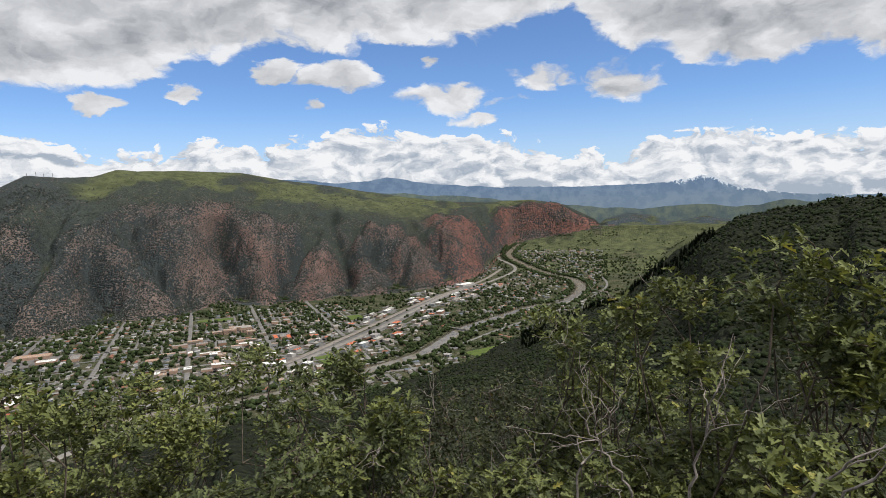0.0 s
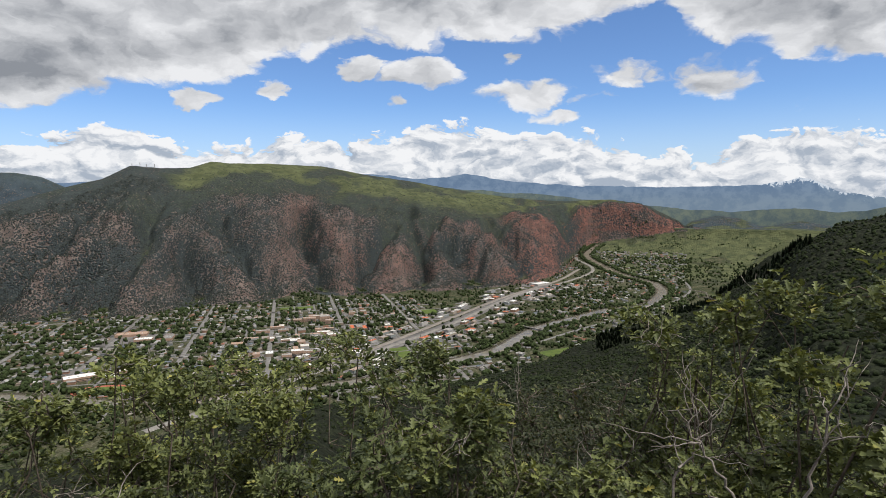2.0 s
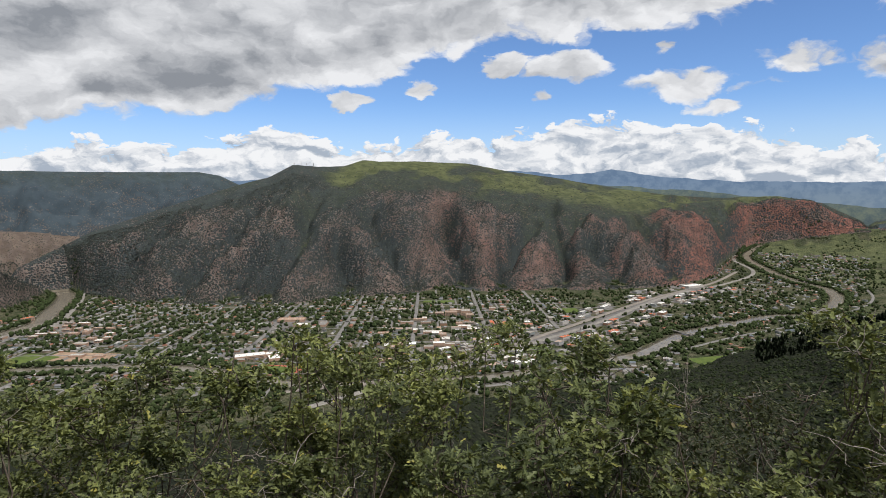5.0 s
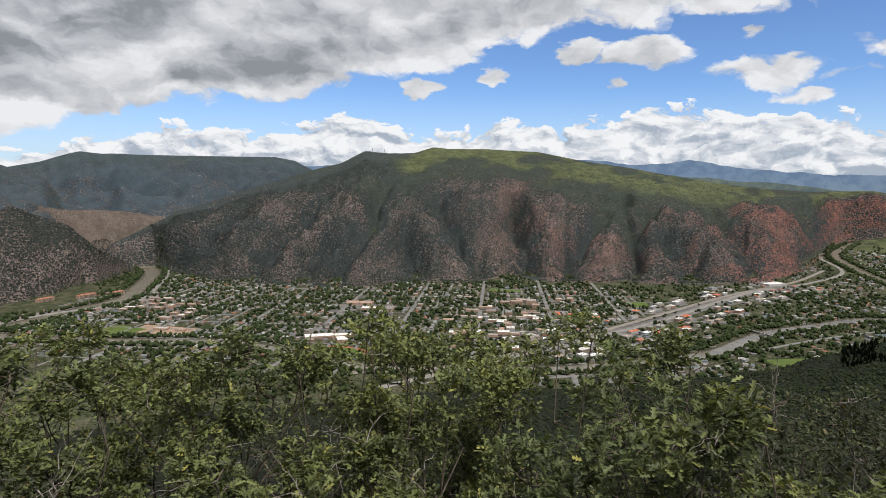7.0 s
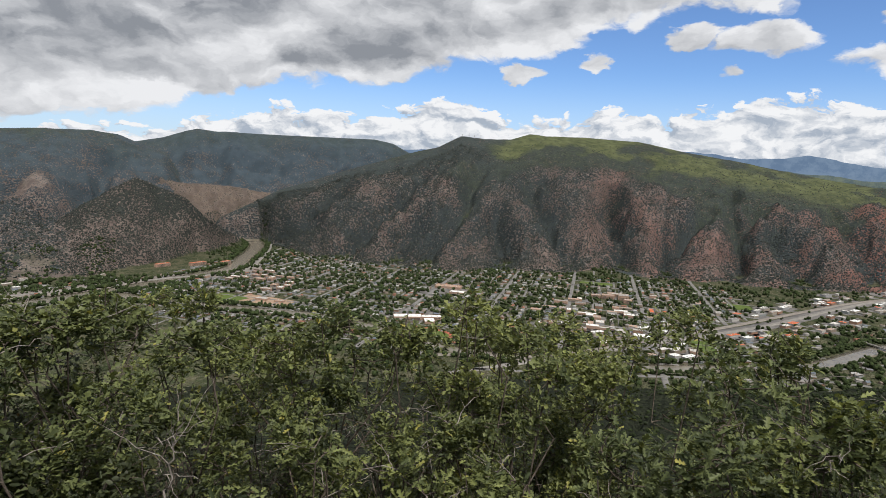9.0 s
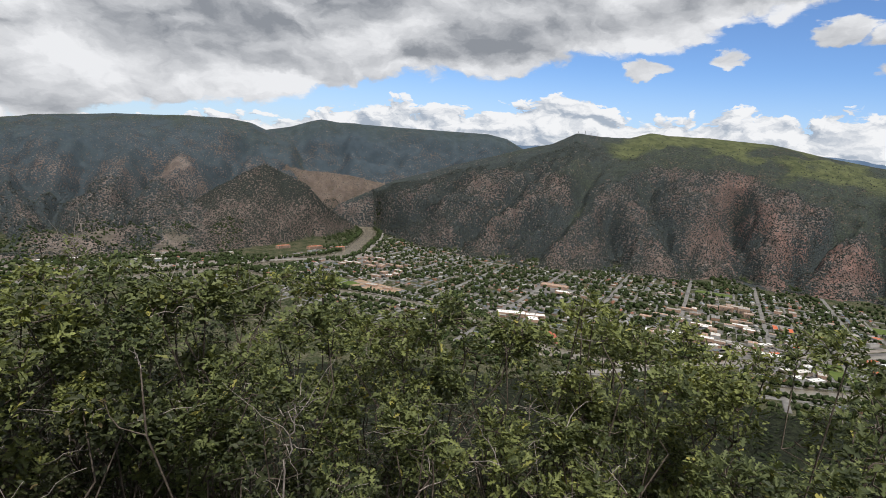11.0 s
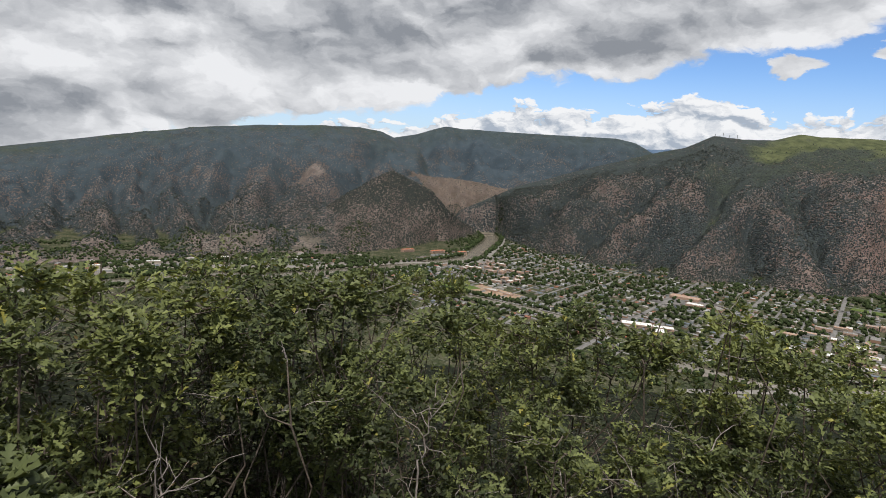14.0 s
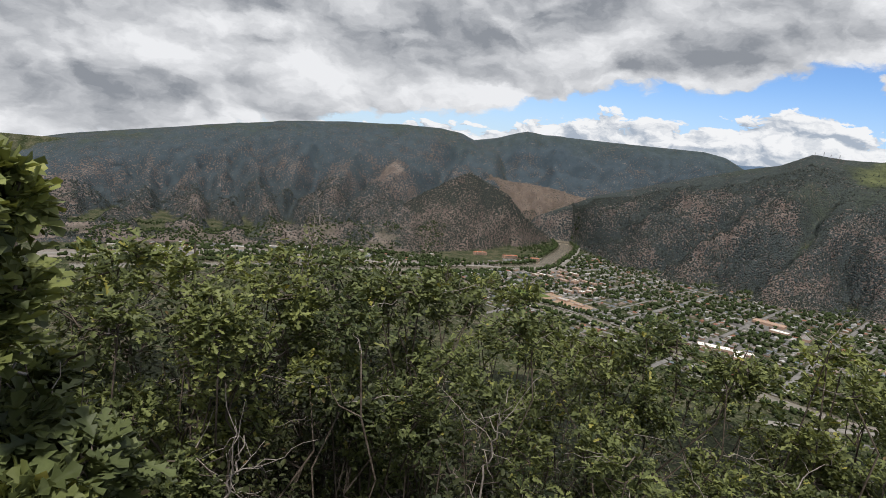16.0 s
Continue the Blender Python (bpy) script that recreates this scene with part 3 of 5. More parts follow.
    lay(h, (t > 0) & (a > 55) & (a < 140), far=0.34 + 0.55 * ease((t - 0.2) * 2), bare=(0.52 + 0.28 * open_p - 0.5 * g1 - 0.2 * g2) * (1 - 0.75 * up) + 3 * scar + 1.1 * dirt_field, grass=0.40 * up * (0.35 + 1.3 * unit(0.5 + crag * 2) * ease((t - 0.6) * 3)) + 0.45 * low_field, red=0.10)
    # the dry hill at the canyon's mouth and the rounded knob before it
    rc, rf = 3720.0, 3380.0
    t = (r - rf) / (rc - rf)
    h = base + (up_z(rc, lit_el(a)) - base) * np.where(t < 1, ease(t) * 0.6 + unit(t) * 0.4, 1 - 0.5 * (t - 1)) - 60 * ravines(a, r, 1.5, 15) * unit(t * 2) * unit((1.08 - t) * 4) + rough * 50 * unit(t * 2)
    # its sunlit look is put into the colour: barer, warmer tan cover
    lay(h, (t > 0) & (t < 2) & (a > 47) & (a < 67), bare=1.1, red=0.22, grass=0.30)
    rc = 3050.0 + 260 * ease((57 - a) / 3)
    rf = np.minimum(shrink(knob_foot(a)), rc - 60)
    t = (r - rf) / (rc - rf)
    h = base + np.maximum(up_z(rc, knob_el(a)) - base, 0) * np.where(t < 1, unit(t) ** 0.85, 1 - 0.6 * (t - 1)) - 40 * ravines(a, r, 1.8, 21) * unit(t * 2) * unit((1.05 - t) * 5) + rough * 25 * unit(t * 3)
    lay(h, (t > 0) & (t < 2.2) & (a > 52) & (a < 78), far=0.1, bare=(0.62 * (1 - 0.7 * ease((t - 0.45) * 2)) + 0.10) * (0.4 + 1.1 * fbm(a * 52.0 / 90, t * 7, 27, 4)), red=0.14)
    # hills at the valley's end, and the slope on its near side
    rc, rf = 4580.0, 4335.0
    t = (r - rf) / (rc - rf)
    h = base + (up_z(rc, hills_el(a) - 0.5 + 0.9 * (wave(a / 2.3, 4) - 0.4)) - base) * np.where(t < 1, ease(t), 1 - 0.3 * (t - 1))
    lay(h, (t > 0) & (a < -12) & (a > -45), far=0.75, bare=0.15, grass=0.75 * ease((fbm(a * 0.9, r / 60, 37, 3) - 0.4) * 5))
    rc, rf = 3900.0, shrink(side_foot(a))
    t = (r - rf) / (rc - rf)
    h = base + (up_z(rc, side_el(a)) - base) * np.where(t < 1, ease(t) * 0.5 + unit(t) * 0.5, 1 - 0.35 * (t - 1)) - 14 * ravines(a, r, 0.8, 31) * unit(t * 2)
    lay(h, (t > 0) & (a < -13) & (a > -60), grass=1.25 - 0.7 * ravines(a, r, 1.1, 35), bare=0.25, far=0.1)
    # the long massif across the valley: a steep broken face, then green shoulders
    rc, rf = massif_r(a), shrink(massif_foot(a))
    rf = rf + (wave(a / 1.7, 3) - 0.5) * 90 * unit((a + 3) / 4)
    rf = np.minimum(rf, rc - 60)
    t = (r - rf) / (rc - rf)
    face = np.interp(a, [-12, -4, 0, 8, 20, 30, 40, 50], [0.92, 0.88, 0.72, 0.66, 0.62, 0.60, 0.62, 0.8])
    knee = np.interp(a, [-12, -4, 0, 10, 30, 50], [0.6, 0.5, 0.36, 0.36, 0.42, 0.6])
    prof = np.where(t < 1, face * (0.6 * unit(t / knee) + 0.4 * ease(t / knee)) + (1 - face) * unit((t - knee) / (1 - knee)) ** 0.85, 1 - 0.35 * (t - 1))
    h = base + np.maximum(up_z(rc, massif_el(a)) - base, 0) * np.maximum(prof, 0)
    # named gullies cut the face, with small ones feeding in between broken spurs
    fx_, fy_ = a * 52.0, t * 1300.0
    wob = (fbm(fx_ / 170, fy_ / 130, 45, 3) - 0.5) * 75
    g1 = unit(1 - (gap_to_lines(fx_ + wob, fy_, GULLIES, 1300.0) + 90 * (fbm(fx_ / 60, fy_ / 60, 93, 3) - 0.45)) / 100.0)
    lean = fx_ + 0.55 * fy_ * np.sign(np.sin(fx_ / 260.0)) + (fbm(fx_ / 90, fy_ / 80, 46, 3) - 0.5) * 150
    g2 = (1 - np.abs(2 * wave(lean / 62.0, 43) - 1)) * (0.4 + 0.9 * fbm(fx_ / 150, fy_ / 150, 44, 2))
    crag = fbm(fx_ / 85, fy_ / 75, 91, 4) - 0.5
    steep = ease(t * 7) * (1 - 0.75 * ease((t - green_line(a)) / 0.30))
    rel = unit((rc - rf) / 700)
    h = h + (-125 * g1 ** 1.15 - 34 * g2 + 70 * crag) * steep * rel * unit((1.03 - t) * 6) + rough * 60 * ease(t * 5) * unit((1.02 - t) * 6)
    warm = np.interp(a, [-15, -6, 2, 6, 12, 20, 24, 40, 58], [1.4, 1.3, 0.72, 0.42, 0.55, 0.42, 0.24, 0.18, 0.10])
    openg = ease((fbm(fx_ / 120, fy_ / 85, 6, 4) - 0.33) * 3.6)
    for b0, t0, wb, wt in RED_FACES:
        openg = np.maximum(openg, 0.95 * unit(1.3 - np.hypot((a - b0) / wb, (t - t0) / wt) + 1.2 * crag))
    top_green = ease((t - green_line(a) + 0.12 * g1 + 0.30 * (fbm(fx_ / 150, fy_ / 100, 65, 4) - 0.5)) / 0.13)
    # sunlit patches put into the colour as stronger, lighter grass towards the crest
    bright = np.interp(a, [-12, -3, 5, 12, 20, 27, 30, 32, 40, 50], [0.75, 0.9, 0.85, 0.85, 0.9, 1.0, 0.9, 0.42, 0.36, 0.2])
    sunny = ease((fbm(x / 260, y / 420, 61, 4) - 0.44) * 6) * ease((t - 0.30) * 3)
    scar2 = np.exp(-((a - 33.4 + (t - 0.33) * 9) / 0.5) ** 2 - ((t - 0.33) / 0.05) ** 2)
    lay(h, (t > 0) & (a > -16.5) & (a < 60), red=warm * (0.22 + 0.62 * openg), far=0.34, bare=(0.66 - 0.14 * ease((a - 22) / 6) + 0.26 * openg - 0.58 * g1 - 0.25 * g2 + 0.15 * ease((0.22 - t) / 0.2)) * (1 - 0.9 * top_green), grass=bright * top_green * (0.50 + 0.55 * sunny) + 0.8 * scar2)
    # our own hillside
    re_, ee = edge_r(a), edge_el(a)
    s = unit(r / re_)
    el = ee + (start_el(a) - ee) * (1 - s) ** 1.7
    h = EYE - 1.75 + r * np.tan(np.radians(el))
    drop = up_z(re_, ee) - 1.75 - 0.62 * (r - re_)
    h = np.where(r < re_, h, drop)
    lump = (fbm(x / 70, y / 70, 12, 4) - 0.5) * 26 * unit((r - 60) / 250) + (fbm(x / 3, y / 3, 14, 3) - 0.5) * 0.5 * unit((r - 1.5) / 3)
    h = h + lump - 30 * ravines(a, r, 5.0, 51) * unit((r - 150) / 400) * unit((re_ - r) / 300)
    # darkest near the viewpoint: shrub shade put into the ground cover
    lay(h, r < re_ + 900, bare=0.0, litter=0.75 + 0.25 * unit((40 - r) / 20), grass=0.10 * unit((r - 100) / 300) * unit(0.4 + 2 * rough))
    return x, y, z, cover


def ground_at(px, py):
    """The height of the land at world x, y."""
    a = np.degrees(np.arctan2(-np.asarray(px, float), np.asarray(py, float)))
    a = np.atleast_1d(np.where(a < -75, a + 360, a))
    z = land(a, np.atleast_1d(np.hypot(px, py)))[2]
    return z if np.ndim(px) else z[0]


bearings = np.concatenate([np.arange(-50, -17, 0.30), np.arange(-17, 62, 0.18), np.arange(62, 104, 0.26), np.arange(104, 112, 0.5), np.arange(112, 310, 3.0)])
dists = np.concatenate([[0.0008], np.geomspace(0.6, 140, 46), np.linspace(150, 1400, 80), np.linspace(1412, 2400, 50), np.linspace(2412, 4600, 220), np.linspace(4640, 4900, 5)])
A, D = np.meshgrid(np.where(bearings > 285, bearings - 360, bearings), dists, indexing="ij")
gx, gy, gz, cover = land(A, D)
na, nd = A.shape
idx = np.arange(na * nd).reshape(na, nd)
nxt = np.roll(idx, -1, axis=0)
quads = np.stack([idx[:, :-1], nxt[:, :-1], nxt[:, 1:], idx[:, 1:]], -1).reshape(-1, 4)[:, ::-1]
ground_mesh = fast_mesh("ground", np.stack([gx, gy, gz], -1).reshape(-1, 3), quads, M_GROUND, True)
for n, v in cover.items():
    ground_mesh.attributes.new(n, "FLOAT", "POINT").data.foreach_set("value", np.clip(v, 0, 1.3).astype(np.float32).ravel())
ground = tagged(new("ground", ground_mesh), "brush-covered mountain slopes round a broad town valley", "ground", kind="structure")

# distant ranges past the valley's end
far_el = curve_of((-60, -1), (-36, -0.8), (-33, -0.72), (-29.6, -0.5), (-27, -0.1), (-25.5, 0.2), (-24.4, 0.75), (-23.6, 1.2), (-22.9, 1.32), (-22.2, 1.05), (-21.2, 0.95), (-20, 0.72), (-16.3, 0.72), (-11.3, 0.65), (-5.1, 0.85), (0, 1.2), (2.3, 1.5), (4.0, 1.95), (5.2, 2.06), (7, 1.75), (9.6, 1.62), (13.6, 2.05), (18, 2.2), (40, 1.2), (60, 0))
fa = np.arange(-50, 62, 0.12)
fe = far_el(fa) + 0.22 * (fbm(fa * 0.9, fa * 0, 3, 5) - 0.5)
rows_up = 36
fv, snow = [], []
for j in range(rows_up):
    q = j / (rows_up - 1)
    rr = 4730 + 120 * q + 30 * (fbm(fa * 1.5, fa * 0 + q * 3, 8, 3) - 0.5)
    ee = -6.0 + (fe + 6.0) * q ** 0.8
    fv.append(np.stack([-rr * np.sin(np.radians(fa)), rr * np.cos(np.radians(fa)), EYE + rr * np.tan(np.radians(ee))], -1))
    snow.append(unit(1 - (fe - ee) / (0.55 * (fa < -20.5) + 0.16)) * np.interp(fa, [-34, -33, -27, -25, -20, -19, -6, -4], [0, 0.55, 0.55, 1, 0.9, 0.5, 0.4, 0]))
fi = np.arange(rows_up * len(fa)).reshape(rows_up, len(fa))
fq = np.stack([fi[:-1, :-1], fi[:-1, 1:], fi[1:, 1:], fi[1:, :-1]], -1).reshape(-1, 4)
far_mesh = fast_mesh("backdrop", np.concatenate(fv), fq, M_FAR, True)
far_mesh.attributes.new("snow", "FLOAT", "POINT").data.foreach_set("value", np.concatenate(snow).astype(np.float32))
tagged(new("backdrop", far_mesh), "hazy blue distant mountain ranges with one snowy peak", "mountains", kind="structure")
# nearer ranges of low wooded hills before them, distance haze mixed into their colour
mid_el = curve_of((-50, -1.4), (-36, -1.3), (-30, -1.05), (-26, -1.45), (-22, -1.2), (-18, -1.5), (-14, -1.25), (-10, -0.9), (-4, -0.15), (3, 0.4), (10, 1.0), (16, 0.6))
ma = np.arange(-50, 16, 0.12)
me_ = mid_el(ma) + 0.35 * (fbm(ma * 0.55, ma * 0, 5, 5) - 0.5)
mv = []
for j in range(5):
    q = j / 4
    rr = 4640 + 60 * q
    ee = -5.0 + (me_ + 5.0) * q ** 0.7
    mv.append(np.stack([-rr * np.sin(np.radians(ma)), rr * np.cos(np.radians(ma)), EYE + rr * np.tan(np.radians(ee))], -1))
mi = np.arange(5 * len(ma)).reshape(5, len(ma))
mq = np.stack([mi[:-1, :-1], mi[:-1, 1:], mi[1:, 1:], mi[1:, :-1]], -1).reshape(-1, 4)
tagged(new("backdrop", fast_mesh("backdrop", np.concatenate(mv), mq, two_tone("hazy_wooded_hills", (0.100, 0.140, 0.160), (0.190, 0.230, 0.190), 0.016, 0.95, 0.2, 6.0), True)), "blue-green wooded hills past the valley's end", "hills", kind="structure")

# ---- the town on the valley floor, in plan metres from the viewpoint ----
UX, UY = -0.37, 0.929                 # up the long streets
VX, VY = 0.929, 0.37                  # along the cross streets
TOWN = (-731.0, 1893.0)


def world_of(px, py):
    """Plan place to world x, y."""
    px, py = np.asarray(px, float), np.asarray(py, float)
    dd = np.maximum(np.hypot(px, py), 1.0)
    s = shrink(dd) / dd
    return px * s, py * s


def grid(u, v):
    return TOWN[0] + UX * u + VX * v, TOWN[1] + UY * u + VY * v


def spline(pts, step):
    """A smooth line through plan points, sampled about every step metres."""
    p = np.asarray(pts, float)
    p = np.vstack([2 * p[0] - p[1], p, 2 * p[-1] - p[-2]])
    out = []
    for i in range(1, len(p) - 2):
        n = max(2, int(np.hypot(*(p[i + 1] - p[i])) / step))
        t = np.linspace(0, 1, n, endpoint=False)[:, None]
        out.append(0.5 * (2 * p[i] + (p[i + 1] - p[i - 1]) * t + (2 * p[i - 1] - 5 * p[i] + 4 * p[i + 1] - p[i + 2]) * t ** 2 + (3 * p[i] - p[i - 1] - 3 * p[i + 1] + p[i + 2]) * t ** 3))
    out.append(p[-2][None])
    return np.vstack(out)


def ribbon_mesh(name, line, width, mat, lift):
    """A strip laid on the ground along a plan line, with thickness at its sides."""
    tan = np.gradient(line, axis=0)
    tan /= np.maximum(np.hypot(tan[:, 0], tan[:, 1]), 1e-6)[:, None]
    nor = np.stack([-tan[:, 1], tan[:, 0]], -1)
    width = np.broadcast_to(width, (len(line),))
    cols, zs = [], []
    for o in (-0.5, -0.25, 0.0, 0.25, 0.5):
        q = line + nor * (width * o)[:, None]
        x, y = world_of(q[:, 0], q[:, 1])
        cols.append((x, y))
        zs.append(ground_at(x, y))
    top = np.max(np.stack(zs), axis=0)
    zs = [np.maximum(z, top - 1.5) + lift for z in zs]
    cols = [cols[0]] + cols + [cols[-1]]
    zs = [zs[0] - lift - 2.0] + zs + [zs[-1] - lift - 2.0]
    n = len(line)
    v = np.concatenate([np.stack([c[0], c[1], z], -1) for c, z in zip(cols, zs)])
    ii = np.arange(n - 1)
    f = np.concatenate([np.stack([k * n + ii, k * n + ii + 1, (k + 1) * n + ii + 1, (k + 1) * n + ii], -1) for k in range(6)])
    return fast_mesh(name, v, f, mat)


def strip(name, pts, width, mat, lift, label, category, step=14.0):
    line = spline(pts, step)
    x, y = world_of(line[:, 0], line[:, 1])
    low = np.abs(ground_at(x, y) - floor_z(np.hypot(x, y))) < 3.0
    mid = int(np.argmin(np.abs(np.arange(len(low)) - len(low) * 0.55) + np.where(low, 0, 999)))
    i0 = mid - int(np.argmin(np.append(low[mid::-1], False))) + 1
    i1 = mid + int(np.argmin(np.append(low[mid:], False)))
    line = line[i0:i1]
    tagged(new(name, ribbon_mesh(name, line, width, mat, lift)), label, category, kind="structure")
    return line


FORK = [(702, 5660), (494, 4700), (517, 3902), (584, 3447), (667, 3188), (645, 2890), (496, 2530), (350, 2440), (205, 2260), (70, 2090), (0, 1935), (-60, 1780), (-140, 1670), (-420, 1400), (-800, 1215), (-982, 1215), (-1139, 1222), (-1330, 1187), (-1587, 1060), (-1830, 960), (-1985, 940)]
COLORADO = [(-3300, 2500), (-2860, 2140), (-2560, 1960), (-2265, 1665), (-2090, 1461), (-2030, 1183), (-1985, 926), (-1965, 618), (-2018, 419), (-1990, 150), (-1930, -200)]
fork = strip("water", FORK, 54.0, M_WATER, 0.5, "muddy brown river winding through the town", "river")
colorado = strip("water", COLORADO, 74.0, M_WATER, 0.55, "wide muddy brown river leaving a canyon", "river")
MAIN = [(-722, 1060), (-565, 1392), (-384, 1783), (-236, 2123), (-6, 2790), (271, 3280), (437, 3796), (371, 4639), (518, 5605)]
main_line = strip("road", MAIN, 21.0, M_CONCRETE, 0.9, "wide pale concrete main road", "road")
INTER = [(-3200, 2520), (-2800, 2200), (-2500, 1990), (-2195, 1690), (-2000, 1440), (-2060, 1190), (-2075, 970), (-2100, 659), (-2215, 320), (-2140, 17), (-2080, -300)]
inter_line = strip("road", INTER, 26.0, M_CONCRETE, 1.2, "pale divided highway beside the river", "road")
tagged(new("pavement", ribbon_mesh("pavement", inter_line[int(len(inter_line) * 0.22):], 115.0, M_BALLAST, 0.35)), "pale gravel rail yard beside the highway and river", "rail yard", kind="structure")
west_line = strip("road", [(-700, 1120), (-300, 1420), (-20, 1760), (180, 2040), (420, 2330), (640, 2640), (800, 3000), (860, 3500)], 11.0, M_ASPHALT, 0.9, "asphalt road along the near river bank", "road")
rail_line = strip("road", [(-820, 1150), (-620, 1330), (-455, 1690), (-310, 2060), (-70, 2700), (190, 3240), (350, 3760)], 20.0, M_BALLAST, 0.8, "gravel railway bed beside the main road", "railway")


def gap_to(line, px, py):
    q = line
    return np.min(np.hypot(q[None, :, 0] - np.atleast_1d(px)[:, None], q[None, :, 1] - np.atleast_1d(py)[:, None]), axis=1)


def in_town(px, py, margin=25.0):
    """Built-up floor: between our hillside's foot and the far slopes, clear of the rivers."""
    px, py = np.atleast_1d(px).astype(float), np.atleast_1d(py).astype(float)
    a, dd = np.degrees(np.arctan2(-px, py)), np.hypot(px, py)
    x, y = world_of(px, py)
    flat = np.abs(ground_at(x, y) - floor_z(np.hypot(x, y))) < 0.5
    ok = flat & (dd > 1180) & (dd < 5200) & (a > -22) & (a < 97)
    ok &= (gap_to(fork, px, py) > 23 + margin) & (gap_to(colorado, px, py) > 37 + margin) & (gap_to(main_line, px, py) > 15 + margin * 0.8) & (gap_to(rail_line, px, py) > 12 + margin * 0.8) & (gap_to(west_line, px, py) > 6 + margin * 0.8)
    ok &= (gap_to(inter_line, px, py) > 10 + margin)
    return ok


# places kept free of houses: (plan x, plan y, half length, half width)
KEEP = []


def kept_free(px, py):
    bad = np.zeros(len(np.atleast_1d(px)), bool)
    for kx, ky, hu, hv in KEEP:
        ddx, ddy = px - kx, py - ky
        bad |= (np.abs(ddx * UX + ddy * UY) < hu + 6) & (np.abs(ddx * VX + ddy * VY) < hv + 6)
    return bad


def slab(name, cx, cy, along_u, along_v, mat, lift, label, category, oval=False, turn=0.0, thing=False):
    """A flat area on the floor, with a thin edge: lot, field or yard."""
    pts = []
    for i in range(28 if oval else 4):
        if oval:
            t = 2 * math.pi * i / 28
            u, v = along_u / 2 * math.cos(t), along_v / 2 * math.sin(t)
        else:
            u, v = ((-1, -1), (1, -1), (1, 1), (-1, 1))[i]
            u, v = u * along_u / 2, v * along_v / 2
        c, s = math.cos(radians(turn)), math.sin(radians(turn))
        u, v = u * c - v * s, u * s + v * c
        pts.append((cx + UX * u + VX * v, cy + UY * u + VY * v))
    x, y = world_of([p[0] for p in pts], [p[1] for p in pts])
    z = float(np.median(ground_at(x, y)))
    n = len(pts)
    verts = [(x[i], y[i], z + lift) for i in range(n)] + [(x[i], y[i], z - 1.0) for i in range(n)]
    faces = [tuple(range(n))] + [(i, n + i, n + (i + 1) % n, (i + 1) % n) for i in range(n)]
    me = mesh_of(name, verts, faces, mat)
    bmx = bmesh.new()
    bmx.from_mesh(me)
    bmesh.ops.recalc_face_normals(bmx, faces=bmx.faces)
    bmx.to_mesh(me)
    bmx.free()
    return tagged(new(name, me), label, category, kind="structure")


def box_mesh(name, sx, sy, z0, z1, mat, cx=0.0, cy=0.0):
    x0, x1, y0, y1 = cx - sx / 2, cx + sx / 2, cy - sy / 2, cy + sy / 2
    v = [(x0, y0, z0), (x1, y0, z0), (x1, y1, z0), (x0, y1, z0), (x0, y0, z1), (x1, y0, z1), (x1, y1, z1), (x0, y1, z1)]
    f = [(3, 2, 1, 0), (4, 5, 6, 7), (0, 1, 5, 4), (1, 2, 6, 5), (2, 3, 7, 6), (3, 0, 4, 7)]
    return mesh_of(name, v, f, mat)


def parapet_mesh(name, sx, sy, z0, mat):
    """A low rim round a flat roof."""
    me = bpy.data.meshes.new(name)
    bmx = bmesh.new()
    for cx, cy, lx, ly in ((0, sy / 2 - 0.2, sx, 0.4), (0, -sy / 2 + 0.2, sx, 0.4), (sx / 2 - 0.2, 0, 0.4, sy - 0.8), (-sx / 2 + 0.2, 0, 0.4, sy - 0.8)):
        bmesh.ops.create_cube(bmx, size=1, matrix=Matrix.LocRotScale((cx, cy, z0 + 0.45), None, (lx, ly, 0.9)))
    bmx.to_mesh(me)
    bmx.free()
    me.materials.append(mat)
    return me


def gable_mesh(name, sx, sy, z0, rise, mat, over=0.6):
    """A pitched roof with eaves, ridge along x."""
    a, b = sx / 2 + over, sy / 2 + over
    v = [(-a, -b, z0), (a, -b, z0), (a, b, z0), (-a, b, z0), (-a, 0, z0 + rise), (a, 0, z0 + rise)]
    v += [(p[0], p[1], p[2] - 0.3) for p in v]
    f = [(0, 1, 5, 4), (2, 3, 4, 5), (0, 4, 10, 6), (4, 3, 9, 10), (1, 7, 11, 5), (5, 11, 8, 2), (0, 6, 7, 1), (2, 8, 9, 3), (6, 10, 11, 7), (8, 11, 10, 9)]
    return mesh_of(name, v, f, mat)


def gable_wall_mesh(name, sx, sy, h, rise, mat):
    a, b = sx / 2, sy / 2
    v = [(-a, -b, -1), (a, -b, -1), (a, b, -1), (-a, b, -1), (-a, -b, h), (a, -b, h), (a, b, h), (-a, b, h), (-a, 0, h + rise), (a, 0, h + rise)]
    f = [(0, 1, 5, 4), (2, 3, 7, 6), (1, 2, 6, 9, 5), (3, 0, 4, 8, 7)]
    return mesh_of(name, v, f, mat)


def stand(px, py, turn):
    """A pose on the floor at a plan place, turned from the street grid."""
    x, y = world_of(px, py)
    return pose(float(x), float(y), float(ground_at(x, y)), 0, 0, math.degrees(math.atan2(VY, VX)) + turn)


